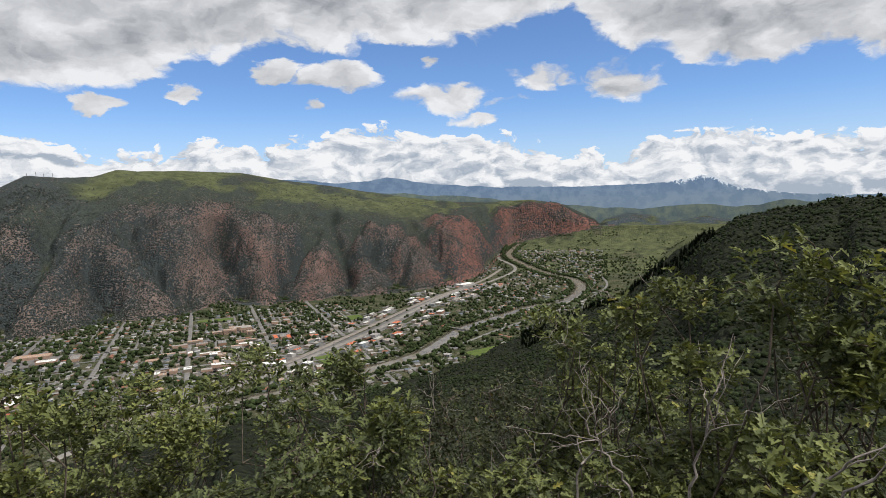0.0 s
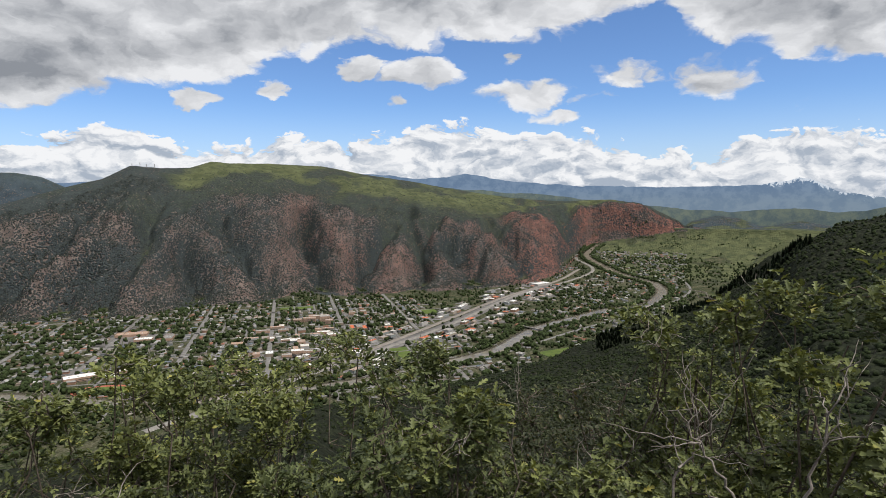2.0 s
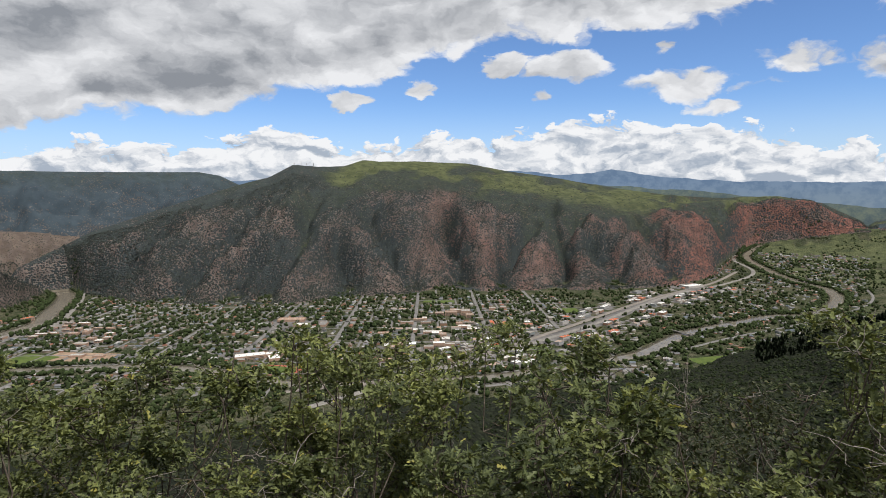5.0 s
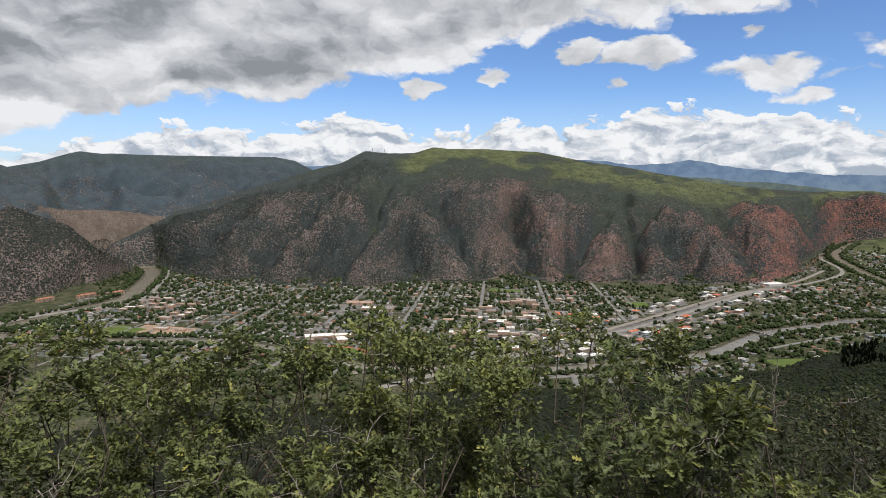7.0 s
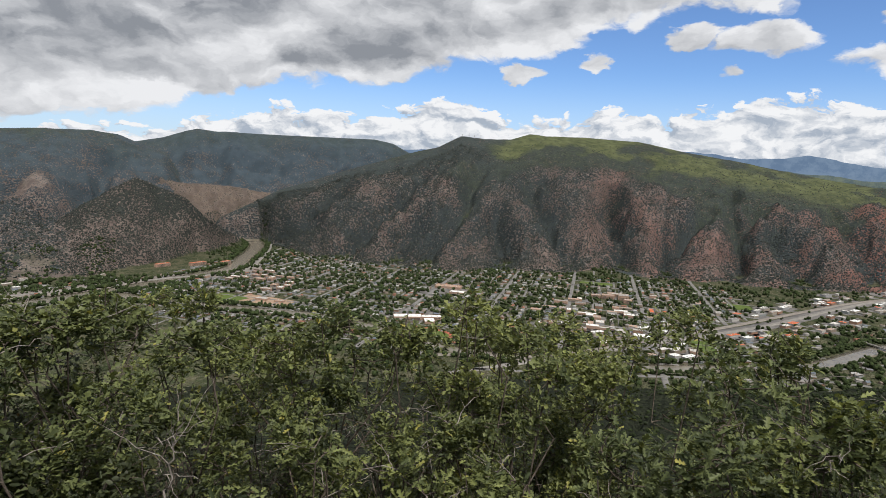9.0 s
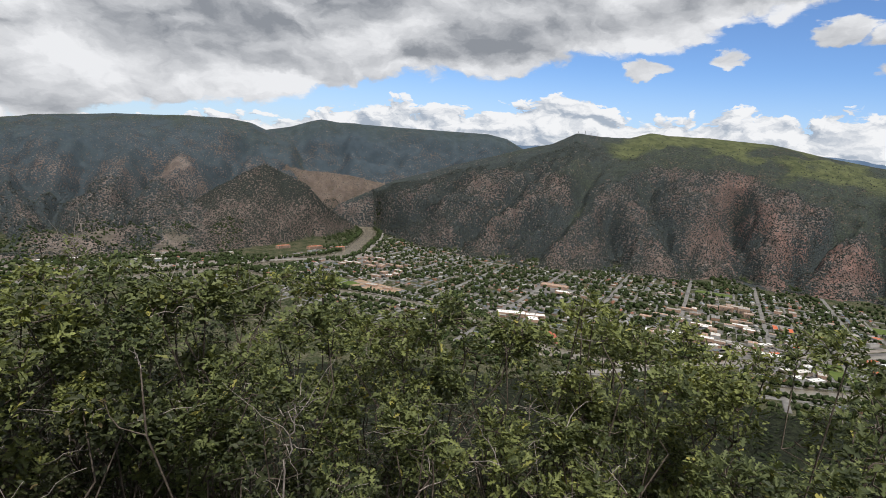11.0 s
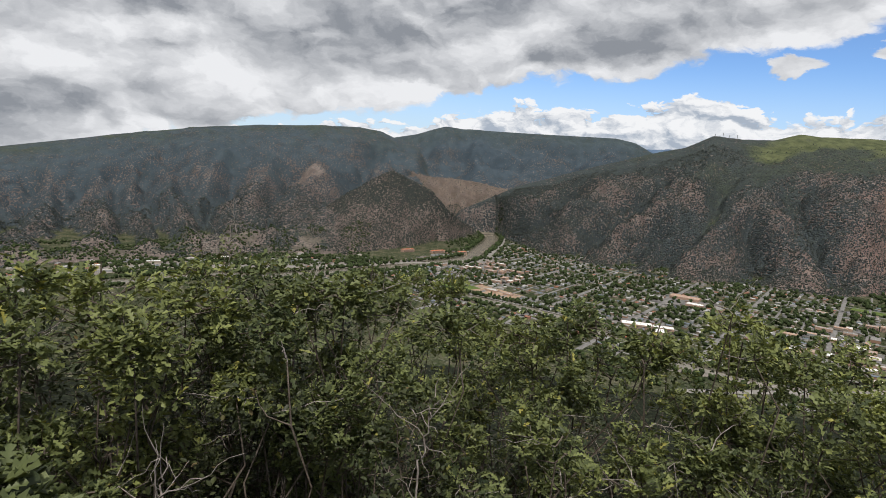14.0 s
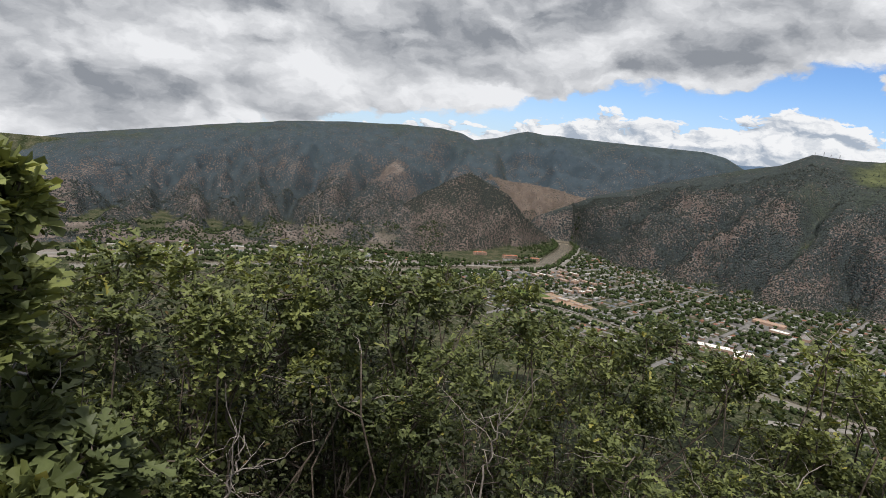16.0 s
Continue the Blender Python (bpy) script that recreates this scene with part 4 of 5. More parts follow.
def flat_building(px, py, long, deep, high, roof_mat, wall_mat, label, turn=0.0, units=2, storeys=0):
    ob = new("building")
    part("wall", box_mesh("wall", long, deep, -1, high, wall_mat), ob)
    part("roof", box_mesh("roof", long - 0.8, deep - 0.8, high + 0.02, high + 0.3, roof_mat), ob)
    part("parapet", parapet_mesh("parapet", long, deep, high + 0.004, wall_mat), ob)
    for i in range(units):
        part("rooftop_unit", box_mesh("rooftop_unit", 3.2, 2.4, high + 0.3, high + 2.0, M_UNIT, (i + 0.5 - units / 2) * long / (units + 0.4), rnd.uniform(-0.2, 0.2) * deep), ob)
    for s in range(storeys):
        z = 1.2 + s * 3.6
        for side in (-1, 1):
            part("window", box_mesh("window", long * 0.86, 0.12, z, z + 1.5, M_WINDOW, 0, side * (deep / 2 + 0.04)), ob)
    ob.matrix_world = stand(px, py, turn)
    KEEP.append((px, py, deep / 2 + 4, long / 2 + 4))
    return tagged(ob, label, "building", "town buildings")


def house_thing(kind):
    sx, sy, h, rise = [(13, 9, 3.4, 2.4), (16, 10, 5.6, 2.8), (11, 8, 3.0, 2.0), (20, 11, 6.0, 2.6)][kind]
    ob = new("house")
    part("wall", gable_wall_mesh("wall", sx, sy, h, rise, M_WALL), ob)
    part("roof", gable_mesh("roof", sx, sy, h + 0.1, rise, M_ROOF), ob)
    part("chimney", box_mesh("chimney", 0.9, 0.9, h + rise * 0.4, h + rise + 1.0, M_BRICK, sx * 0.28, 0.8), ob)
    return tagged(ob, ["small wooden house with a low pitched roof", "two-storey town house with a pitched roof", "little bungalow with a shallow gable roof", "long two-storey apartment house with a gable roof"][kind], "house", "town houses")


# large buildings, lots and fields that can be told apart
slab("pavement", -1225, 1765, 150, 210, M_LOT, 0.6, "wide grey shopping centre parking lot", "parking lot")
flat_building(-1265, 1825, 95, 42, 8, M_BRICK, M_BRICK, "long tan-roofed shopping building by a parking lot", units=4)
flat_building(-1185, 1765, 52, 30, 7, M_WHITE_ROOF, M_BRICK, "pale-roofed store beside a parking lot", units=3)
flat_building(-1120, 1800, 26, 60, 7, M_GREY_ROOF, M_BRICK, "grey-roofed masonry store block", units=2)
slab("pavement", -1120, 1420, 120, 170, M_LOT, 0.55, "asphalt lot beside the school", "parking lot")
flat_building(-1085, 1362, 82, 34, 10, M_WHITE_ROOF, M_BRICK, "large school with a bright white flat roof", 22, units=4, storeys=2)
flat_building(-1032, 1408, 56, 26, 9, M_WHITE_ROOF, M_BRICK, "two-storey white-roofed school wing", 22, units=3, storeys=2)
flat_building(-1015, 1375, 30, 40, 7, M_WHITE_ROOF, M_BRICK, "low white-roofed school hall", 22, units=2)
slab("pavement", -960, 1285, 92, 165, M_CLAY, 0.5, "red oval running track", "running track", oval=True, turn=12)
slab("ground", -960, 1285, 68, 138, M_TURF, 0.62, "green sports field inside the track", "sports field", oval=True, turn=12)
KEEP.append((-960, 1285, 60, 95))
slab("ground", -1660, 1150, 95, 120, M_TURF, 0.5, "mown green ball field", "sports field", turn=20)
slab("ground", -1550, 1215, 90, 190, M_DIRT, 0.45, "bare tan dirt works yard", "dirt yard", turn=8)
KEEP += [(-1660, 1150, 60, 70), (-1550, 1215, 50, 100)]
flat_building(-1560, 1215, 40, 22, 6, M_GREY_ROOF, M_BRICK, "works shed on the dirt yard")
flat_building(-1500, 1235, 30, 18, 5, M_GREY_ROOF, M_BRICK, "small works shed on the dirt yard")
slab("pavement", -480, 1680, 90, 130, M_LOT, 0.6, "asphalt yard round a white-roofed hall", "parking lot")
flat_building(-483, 1660, 66, 34, 9, M_WHITE_ROOF, M_WALL, "wide hall with a bright white roof", -4, units=1)
flat_building(-716, 1806, 60, 16, 7, M_WHITE_ROOF, M_BRICK, "long white-roofed block downtown", units=3, storeys=1)
flat_building(-700, 1790, 24, 30, 8, M_WHITE_ROOF, M_WALL, "two-storey white-roofed downtown block", units=2, storeys=2)
slab("pavement", -560, 2010, 85, 90, M_LOT, 0.6, "motel parking court", "parking lot")
for q, (mx, my, ml, md) in enumerate([(-572, 2000, 14, 56), (-528, 2000, 14, 50), (-560, 2036, 40, 13)]):
    flat_building(mx, my, ml, md, 7, M_ORANGE if q < 2 else M_GREY_ROOF, M_WALL, "motel wing with an orange tiled roof" if q < 2 else "two-storey grey-roofed motel wing", units=0, storeys=2)
flat_building(-452, 2010, 40, 18, 6, M_ORANGE, M_WALL, "low building with an orange roof by the main road", units=1)
flat_building(-460, 2050, 20, 24, 7, M_WHITE_ROOF, M_WALL, "small shop with white roof", units=1)
for bx, by, bl, bd, bh in [(-760, 2105, 44, 26, 14), (-710, 2125, 36, 30, 17), (-735, 2160, 60, 22, 12), (-680, 2085, 28, 26, 12), (-800, 2090, 34, 22, 10)]:
    flat_building(bx, by, bl, bd, bh, M_GREY_ROOF, M_BRICK, "grey stone civic building of several storeys", units=3, storeys=3)
slab("ground", -905, 2360, 60, 130, M_TURF, 0.5, "green park lawn at the foot of the mountain", "lawn", turn=10)
KEEP.append((-905, 2360, 35, 70))
slab("ground", -360, 2330, 90, 70, M_TURF, 0.5, "green sloping lawn between houses", "lawn")
slab("ground", -330, 1700, 130, 60, M_TURF, 0.5, "green meadow beside the railway", "meadow", turn=-10)
slab("ground", 120, 1750, 70, 130, M_TURF, 0.5, "mown green riverside field", "meadow", turn=-14)
KEEP += [(-330, 1700, 70, 40), (120, 1750, 40, 70), (-360, 2330, 50, 40)]
# long sheds and stores along the main road
slab("pavement", 90, 3075, 170, 150, M_LOT, 0.6, "asphalt lot round a long store", "parking lot", turn=-50)
flat_building(100, 3090, 100, 46, 9, M_WHITE_ROOF, M_WALL, "long store with a white roof", 28, units=5)
shed = random.Random(3)
tagged(new("pavement", ribbon_mesh("pavement", main_line[int(len(main_line) * 0.14):int(len(main_line) * 0.62)], 62.0, M_LOT, 0.3)), "grey paved yards and lots along the main road", "pavement", kind="structure")
for i in range(170):
    t = shed.uniform(0.15, 0.64)
    j = int(t * (len(main_line) - 1))
    tx, ty = main_line[min(j + 1, len(main_line) - 1)] - main_line[j]
    ln = math.hypot(tx, ty)
    side = shed.choice((-1, 1)) * shed.uniform(32, 140)
    px, py = main_line[j][0] - ty / ln * side, main_line[j][1] + tx / ln * side
    long, deep = shed.uniform(22, 58), shed.uniform(14, 26)
    if in_town(px, py, 10)[0] and not kept_free(np.array([px]), np.array([py]))[0]:
        turn = math.degrees(math.atan2(ty, tx)) - math.degrees(math.atan2(VY, VX))
        slab("pavement", px, py, deep + 22, long + 20, M_LOT, 0.5, "grey service yard round a shop", "parking lot", turn=turn)
        roof = shed.choice((M_WHITE_ROOF, M_GREY_ROOF, M_GREY_ROOF, M_GREY_ROOF, M_ORANGE))
        flat_building(px, py, long * 0.8, deep * 0.9, shed.uniform(5, 9), roof, M_WALL, {"white_membrane": "long shed with a white roof", "orange_tile": "shop with an orange roof"}.get(roof.name, "long shop building with a grey flat roof"), turn, units=2)
# the bridge over the smaller river
bridge = new("bridge")
part("deck", box_mesh("deck", 112, 11, 4.0, 5.4, M_CONCRETE), bridge)
for yy in (-5.2, 5.2):
    part("railing", box_mesh("railing", 112, 0.4, 5.404, 6.5, M_CONCRETE, 0, yy), bridge)
for xx in (-34, 0, 34):
    part("pier", box_mesh("pier", 2.5, 8, -1.5, 3.996, M_CONCRETE, xx, 0), bridge)
for xx in (-52, 52):
    part("abutment", box_mesh("abutment", 8, 13, -1.5, 3.99, M_CONCRETE, xx, 0), bridge)
bx_, by_ = world_of(35.0, 2052.0)
bridge.matrix_world = pose(float(bx_), float(by_), 0.0, 0, 0, -40)
tagged(bridge, "pale concrete road bridge over the brown river", "bridge")
# downtown blocks
for i in range(70):
    px, py = grid(shed.uniform(-420, 330), shed.uniform(-200, 420))
    long, deep = shed.uniform(18, 46), shed.uniform(14, 26)
    if in_town(px, py, 14)[0] and not kept_free(np.array([px]), np.array([py]))[0]:
        if shed.random() < 0.5:
            slab("pavement", px, py, deep + 20, long + 26, M_LOT, 0.5, "grey asphalt lot round a shop", "parking lot")
        roof = shed.choice((M_WHITE_ROOF, M_GREY_ROOF, M_GREY_ROOF, M_BRICK))
        flat_building(px, py, long, deep, shed.uniform(5, 11), roof, shed.choice((M_BRICK, M_WALL)), {"white_membrane": "town block with a white flat roof", "tan_masonry": "town block with a tan roof"}.get(roof.name, "town block with a grey flat roof"), 90 * shed.randint(0, 1), units=2, storeys=1)
# shops by the canyon mouth and the hotel with brick roofs
for i in range(26):
    px, py = shed.uniform(-1990, -1620), shed.uniform(1270, 1560)
    if in_town(px, py, 10)[0] and not kept_free(np.array([px]), np.array([py]))[0]:
        roof = shed.choice((M_WHITE_ROOF, M_GREY_ROOF, M_GREY_ROOF, M_BRICK))
        slab("pavement", px, py, 44, 52, M_LOT, 0.5, "grey street corner lot", "parking lot")
        flat_building(px, py, shed.uniform(18, 40), shed.uniform(14, 24), shed.uniform(6, 11), roof, M_BRICK, "downtown brick shop block with a flat roof", units=2, storeys=2)
for px, py, bl in [(-2235, 1420, 70), (-2290, 1300, 60), (-2190, 1520, 40)]:
    flat_building(px, py, bl, 18, 12, M_ORANGE, M_BRICK, "long red-roofed brick hotel below the hill", 70, units=2, storeys=3)
for i in range(16):
    px, py = shed.uniform(-2420, -2120), shed.uniform(-150, 1150)
    x, y = world_of(px, py)
    if abs(float(ground_at(x, y)) - float(floor_z(np.hypot(x, y)))) < 6 and gap_to(inter_line, px, py)[0] > 30:
        flat_building(px, py, shed.uniform(22, 50), 16, 7, shed.choice((M_WHITE_ROOF, M_GREY_ROOF)), M_WALL, "low roadside building with a pale flat roof", 70, units=1)

# streets
street_v, street_u = np.arange(-1520, 560, 80.0), np.arange(-620, 620, 104.0)


def street(pts, width):
    """The stretches of a straight street that lie in the town."""
    ok = in_town(pts[:, 0], pts[:, 1], 0.0)
    run = []
    for i in range(len(pts) + 1):
        if i < len(pts) and ok[i]:
            run.append(pts[i])
        elif run:
            if len(run) > 6:
                tagged(new("road", ribbon_mesh("road", np.array(run), width, M_ASPHALT, 0.7 if width > 11 else 0.6)), "straight grey asphalt town street", "street", kind="structure")
            run = []


for i, v in enumerate(street_v):
    uu = np.arange(-700, 900, 12.0)
    street(np.stack(grid(uu, v), -1), 14.0 if i % 3 == 0 else 7.5)
for i, u in enumerate(street_u):
    vv = np.arange(-1560, 620, 12.0)
    street(np.stack(grid(u, vv), -1), 13.0 if i % 3 == 1 else 7.0)

# houses: the nearest as things, the rest as one mass of roofs
spots = []
for v in street_v:
    for u in street_u:
        for k in range(4):
            for side in (-1, 1):
                uu, vv = u + 16 + k * 24 + rnd.uniform(-4, 4), v + side * rnd.uniform(19, 25)
                if rnd.random() < 0.74:
                    spots.append((*grid(uu, vv), 90 * rnd.randint(0, 1) + rnd.uniform(-3, 3)))
for i in range(900):
    a, dd = radians(rnd.uniform(-14.5, -3)), rnd.uniform(2300, 5000)
    spots.append((-dd * math.sin(a), dd * math.cos(a), rnd.uniform(0, 180)))
for i in range(260):
    a, dd = radians(rnd.uniform(56, 96)), rnd.uniform(2080, 2420)
    spots.append((-dd * math.sin(a), dd * math.cos(a), rnd.uniform(0, 180)))
for i in range(240):
    a, dd = radians(rnd.uniform(-12, 4)), rnd.uniform(1560, 2500)
    spots.append((-dd * math.sin(a), dd * math.cos(a), rnd.uniform(0, 180)))
sp = np.array(spots)
sp = sp[in_town(sp[:, 0], sp[:, 1], 12) & ~kept_free(sp[:, 0], sp[:, 1])]
sp = sp[(gap_to(main_line, sp[:, 0], sp[:, 1]) > 80)]
sp = sp[np.argsort(np.hypot(sp[:, 0], sp[:, 1]))]
models = [house_thing(k) for k in range(4)]
used = set()
for i, (px, py, turn) in enumerate(sp[:280]):
    k = rnd.choice((0, 0, 1, 1, 2, 3))
    if k not in used:
        used.add(k)
        models[k].matrix_world = stand(px, py, turn)
    else:
        copy_thing(models[k], stand(px, py, turn))
for k in range(4):
    if k not in used:
        models[k].matrix_world = stand(*sp[5 + k])
rest = sp[280:]
rx, ry = world_of(rest[:, 0], rest[:, 1])
rz = ground_at(rx, ry)
ang = np.radians(rest[:, 2]) + math.atan2(VY, VX)
sx, sy, hh, rise = npr.uniform(5.5, 9.5, len(rest)), npr.uniform(4, 5.5, len(rest)), npr.uniform(3, 6, len(rest)), npr.uniform(1.6, 3, len(rest))
wall_box = np.array([(-1, -1, 0), (1, -1, 0), (1, 1, 0), (-1, 1, 0), (-1, -1, 1), (1, -1, 1), (1, 1, 1), (-1, 1, 1)], float)
roof_box = np.array([(-1, -1, 0), (1, -1, 0), (1, 1, 0), (-1, 1, 0), (-1, 0, 1), (1, 0, 1)], float)


def spread(shape, faces, scale, base, name, mat, label, category):
    """Many copies of one small shape, joined into one mesh."""
    v = shape[None] * scale[:, None, :]
    c, s = np.cos(ang)[:, None], np.sin(ang)[:, None]
    out = np.stack([v[..., 0] * c - v[..., 1] * s + rx[:, None], v[..., 0] * s + v[..., 1] * c + ry[:, None], v[..., 2] + base[:, None]], -1)
    f = np.asarray(faces)[None] + (np.arange(len(v)) * len(shape))[:, None, None]
    return tagged(new(name, fast_mesh(name, out.reshape(-1, 3), f.reshape(-1, len(faces[0])), mat)), label, category, kind="stuff")


spread(wall_box, [(0, 1, 5, 4), (1, 2, 6, 5), (2, 3, 7, 6), (3, 0, 4, 7)], np.stack([sx, sy, hh + 0.5], -1), rz - 0.5, "far_house_walls", M_WALL_I, "walls of the many small houses across the town", "houses")
spread(roof_box, [(0, 1, 5, 4), (2, 3, 4, 5), (3, 0, 4, 4), (1, 2, 5, 5)], np.stack([sx + 0.5, sy + 0.5, rise], -1), rz + hh, "far_house_roofs", M_ROOF_I, "pitched roofs of the many small houses across the town", "houses")

# ---- trees and brush seen from far ----
gold = (1 + 5 ** 0.5) / 2
ICO = np.array([(-1, gold, 0), (1, gold, 0), (-1, -gold, 0), (1, -gold, 0), (0, -1, gold), (0, 1, gold), (0, -1, -gold), (0, 1, -gold), (gold, 0, -1), (gold, 0, 1), (-gold, 0, -1), (-gold, 0, 1)]) / math.hypot(1, gold)
ICO_F = np.array([(0, 11, 5), (0, 5, 1), (0, 1, 7), (0, 7, 10), (0, 10, 11), (1, 5, 9), (5, 11, 4), (11, 10, 2), (10, 7, 6), (7, 1, 8), (3, 9, 4), (3, 4, 2), (3, 2, 6), (3, 6, 8), (3, 8, 9), (4, 9, 5), (2, 4, 11), (6, 2, 10), (8, 6, 7), (9, 8, 1)])


def clumps(name, px, py, pz, width, height, lobes, mat, label, category):
    """Broad-leaved crowns far away: each of a few uneven lobes, joined."""
    n = len(px)
    vs = []
    for k in range(lobes):
        jig = npr.uniform(0.72, 1.22, (n, 12, 1))
        off = npr.normal(0, 0.30, (n, 1, 3)) * (k > 0)
        s = np.stack([width, width, height], -1)[:, None, :] * (0.5 if k == 0 else 0.36)
        v = ICO[None] * jig * s + off * np.stack([width, width, height * 0.8], -1)[:, None, :]
        v = v + np.stack([px, py, pz + height * 0.5], -1)[:, None, :]
        vs.append(v)
    v = np.stack(vs, 1).reshape(-1, 3)
    f = (ICO_F[None] + (np.arange(n * lobes) * 12)[:, None, None]).reshape(-1, 3)
    return tagged(new(name, fast_mesh(name, v, f, mat)), label, category, kind="stuff")


def scatter(n, a0, a1, d0, d1, seed):
    g = np.random.default_rng(seed)
    a, dd = np.radians(g.uniform(a0, a1, n)), np.sqrt(g.uniform(d0 ** 2, d1 ** 2, n))
    return -dd * np.sin(a), dd * np.cos(a)


tx, ty = np.concatenate([np.stack(scatter(12000, -2, 57, 1250, 3300, 1)), np.stack(scatter(5600, -15, -2, 1600, 4600, 2)), np.stack(scatter(900, -21, -14, 2500, 4400, 22)), np.stack(scatter(2600, 57, 97, 2050, 2450, 3))], axis=1)
dens = fbm(tx / 130, ty / 130, 5, 3)
road_gap = gap_to(main_line, tx, ty)
keep = in_town(tx, ty, 5) & ((np.hypot(tx, ty) < 2900) | (tx < -0.05 * ty) | (npr.random(len(tx)) < 0.42)) & ~kept_free(tx, ty) & (dens > 0.33) & ((road_gap > 90) | (npr.random(len(tx)) < 0.45))
# keep the carriageways clear
ou, ov = (tx - TOWN[0]) * UX + (ty - TOWN[1]) * UY, (tx - TOWN[0]) * VX + (ty - TOWN[1]) * VY
keep &= (np.abs((ov + 1520 + 120) % 240 - 120) > 9) & (np.abs((ou + 620 - 104 + 156) % 312 - 156) > 9)
tx, ty = tx[keep], ty[keep]
bank_pts = []
for line, off in ((fork, 40), (colorado, 50)):
    tan = np.gradient(line, axis=0)
    tan /= np.hypot(tan[:, 0], tan[:, 1])[:, None]
    for side in (-1, 1):
        for rep in range(5):
            q = line + np.stack([-tan[:, 1], tan[:, 0]], -1) * side * (off + npr.uniform(-6, 16, len(line)))[:, None] + npr.normal(0, 4, line.shape)
            bank_pts.append(q[npr.random(len(q)) < 0.5])
bank_pts = np.vstack(bank_pts)
tx, ty = np.concatenate([tx, bank_pts[:, 0]]), np.concatenate([ty, bank_pts[:, 1]])
wx, wy = world_of(tx, ty)
size = npr.uniform(7, 15, len(wx))
tall, tz = size * npr.uniform(0.8, 1.2, len(wx)), ground_at(wx, wy) - 0.5
near = np.hypot(wx, wy) < 2350
for sel, lobes, words in ((near, 2, "dark green leafy trees between the houses"), (~near, 1, "dark green leafy trees across the far side of town")):
    clumps("town_trees", wx[sel], wy[sel], tz[sel], size[sel], tall[sel], lobes, M_TREE, words, "trees")

# separate junipers and oak clumps on the broken slopes across the valley
OCTA = np.array([(1, 0, 0), (0, 1, 0), (-1, 0, 0), (0, -1, 0), (0, 0, 1), (0, 0, -1)], float)
OCTA_F = np.array([(0, 1, 4), (1, 2, 4), (2, 3, 4), (3, 0, 4), (1, 0, 5), (2, 1, 5), (3, 2, 5), (0, 3, 5)])
g_ = np.random.default_rng(77)
qa = np.concatenate([g_.uniform(-15, 57, 96000), g_.uniform(52, 100, 36000)])
q0 = shrink(np.where(np.arange(len(qa)) < 96000, massif_foot(qa), np.minimum(plateau_foot(qa), knob_foot(qa))))
qr = q0 + (massif_r(np.minimum(qa, 57)) - q0) * g_.uniform(0, 1, len(qa)) ** 1.35 * np.where(qa < 57, 0.85, 0.75)
qx, qy, qz, qc = land(qa, qr)
keep = (qz > floor_z(qr) + 4) & (g_.random(len(qa)) < (1.0 - 0.62 * unit(qc["bare"])) * (1 - 0.92 * ease(qc["grass"] * 2.0)) * (1 - 0.75 * ease((unit(qc["red"]) - 0.55) * 3)) * np.where(qa < -1, 0.35, 1.0))
qx, qy, qz, q_far = qx[keep], qy[keep], qz[keep], qc["far"][keep]
size = g_.uniform(4.0, 8.5, len(qx)) * np.where(q_far > 0.5, 1.25, 1.0)
v = OCTA[None] * g_.uniform(0.65, 1.3, (len(qx), 6, 1)) * np.stack([size / 2, size / 2, size * 0.48], -1)[:, None, :] + np.stack([qx, qy, qz + size * 0.22], -1)[:, None, :]
f = (OCTA_F[None] + (np.arange(len(qx)) * 6)[:, None, None]).reshape(-1, 3)
tagged(new("slope_junipers", fast_mesh("slope_junipers", v.reshape(-1, 3), f, M_SLOPE)), "dark junipers and oak clumps dotting the dry mountain faces", "shrubs", kind="stuff")
# hedgerows and groves far up the valley
ux_, uy_ = scatter(3000, -24, -5, 3350, 4330, 61)
keep = fbm(ux_ / 70, uy_ / 70, 63, 3) > 0.60
ux_, uy_ = ux_[keep], uy_[keep]
size = npr.uniform(6, 13, len(ux_))
clumps("valley_groves", ux_, uy_, ground_at(ux_, uy_) - 0.5, size, size * 0.8, 1, M_TREE, "dark groves among the far valley fields", "trees")
# trees and houses' gardens on the gentle slopes under the plateau
gx_, gy_ = scatter(4200, 64, 99, 2220, 2760, 41)
keep = fbm(gx_ / 110, gy_ / 110, 43, 3) > 0.48
gx_, gy_ = gx_[keep], gy_[keep]
size = npr.uniform(5, 11, len(gx_))
clumps("slope_trees", gx_, gy_, ground_at(gx_, gy_) - 0.5, size, size * 0.9, 1, M_TREE, "scattered dark trees on the lower slopes", "trees")
# brush on our own hillside and conifers along its ridge
hx, hy = scatter(8000, -48, 22, 120, 1750, 8)
h_g = np.random.default_rng(18)
h_a, h_r = np.radians(h_g.uniform(-44, 8, 11000)), h_g.uniform(45, 1150, 11000)
hx, hy = np.concatenate([hx, -h_r * np.sin(h_a)]), np.concatenate([hy, h_r * np.cos(h_a)])
ha, hr = np.degrees(np.arctan2(-hx, hy)), np.hypot(hx, hy)
sel = (hr < edge_r(ha) + 350) & (ground_at(hx, hy) > 6)
hx, hy, hr = hx[sel], hy[sel], hr[sel]
size = npr.uniform(2.2, 6.0, len(hx)) * np.clip(hr / 400, 0.35, 1.0)
clumps("hillside_brush", hx, hy, ground_at(hx, hy) - 0.25 * size, size, size * 0.85, 1, M_BRUSH, "dense dark oak brush over the steep slope", "brush")
cx, cy = scatter(2600, -24, -7, 950, 1500, 9)
ca, cr = np.degrees(np.arctan2(-cx, cy)), np.hypot(cx, cy)
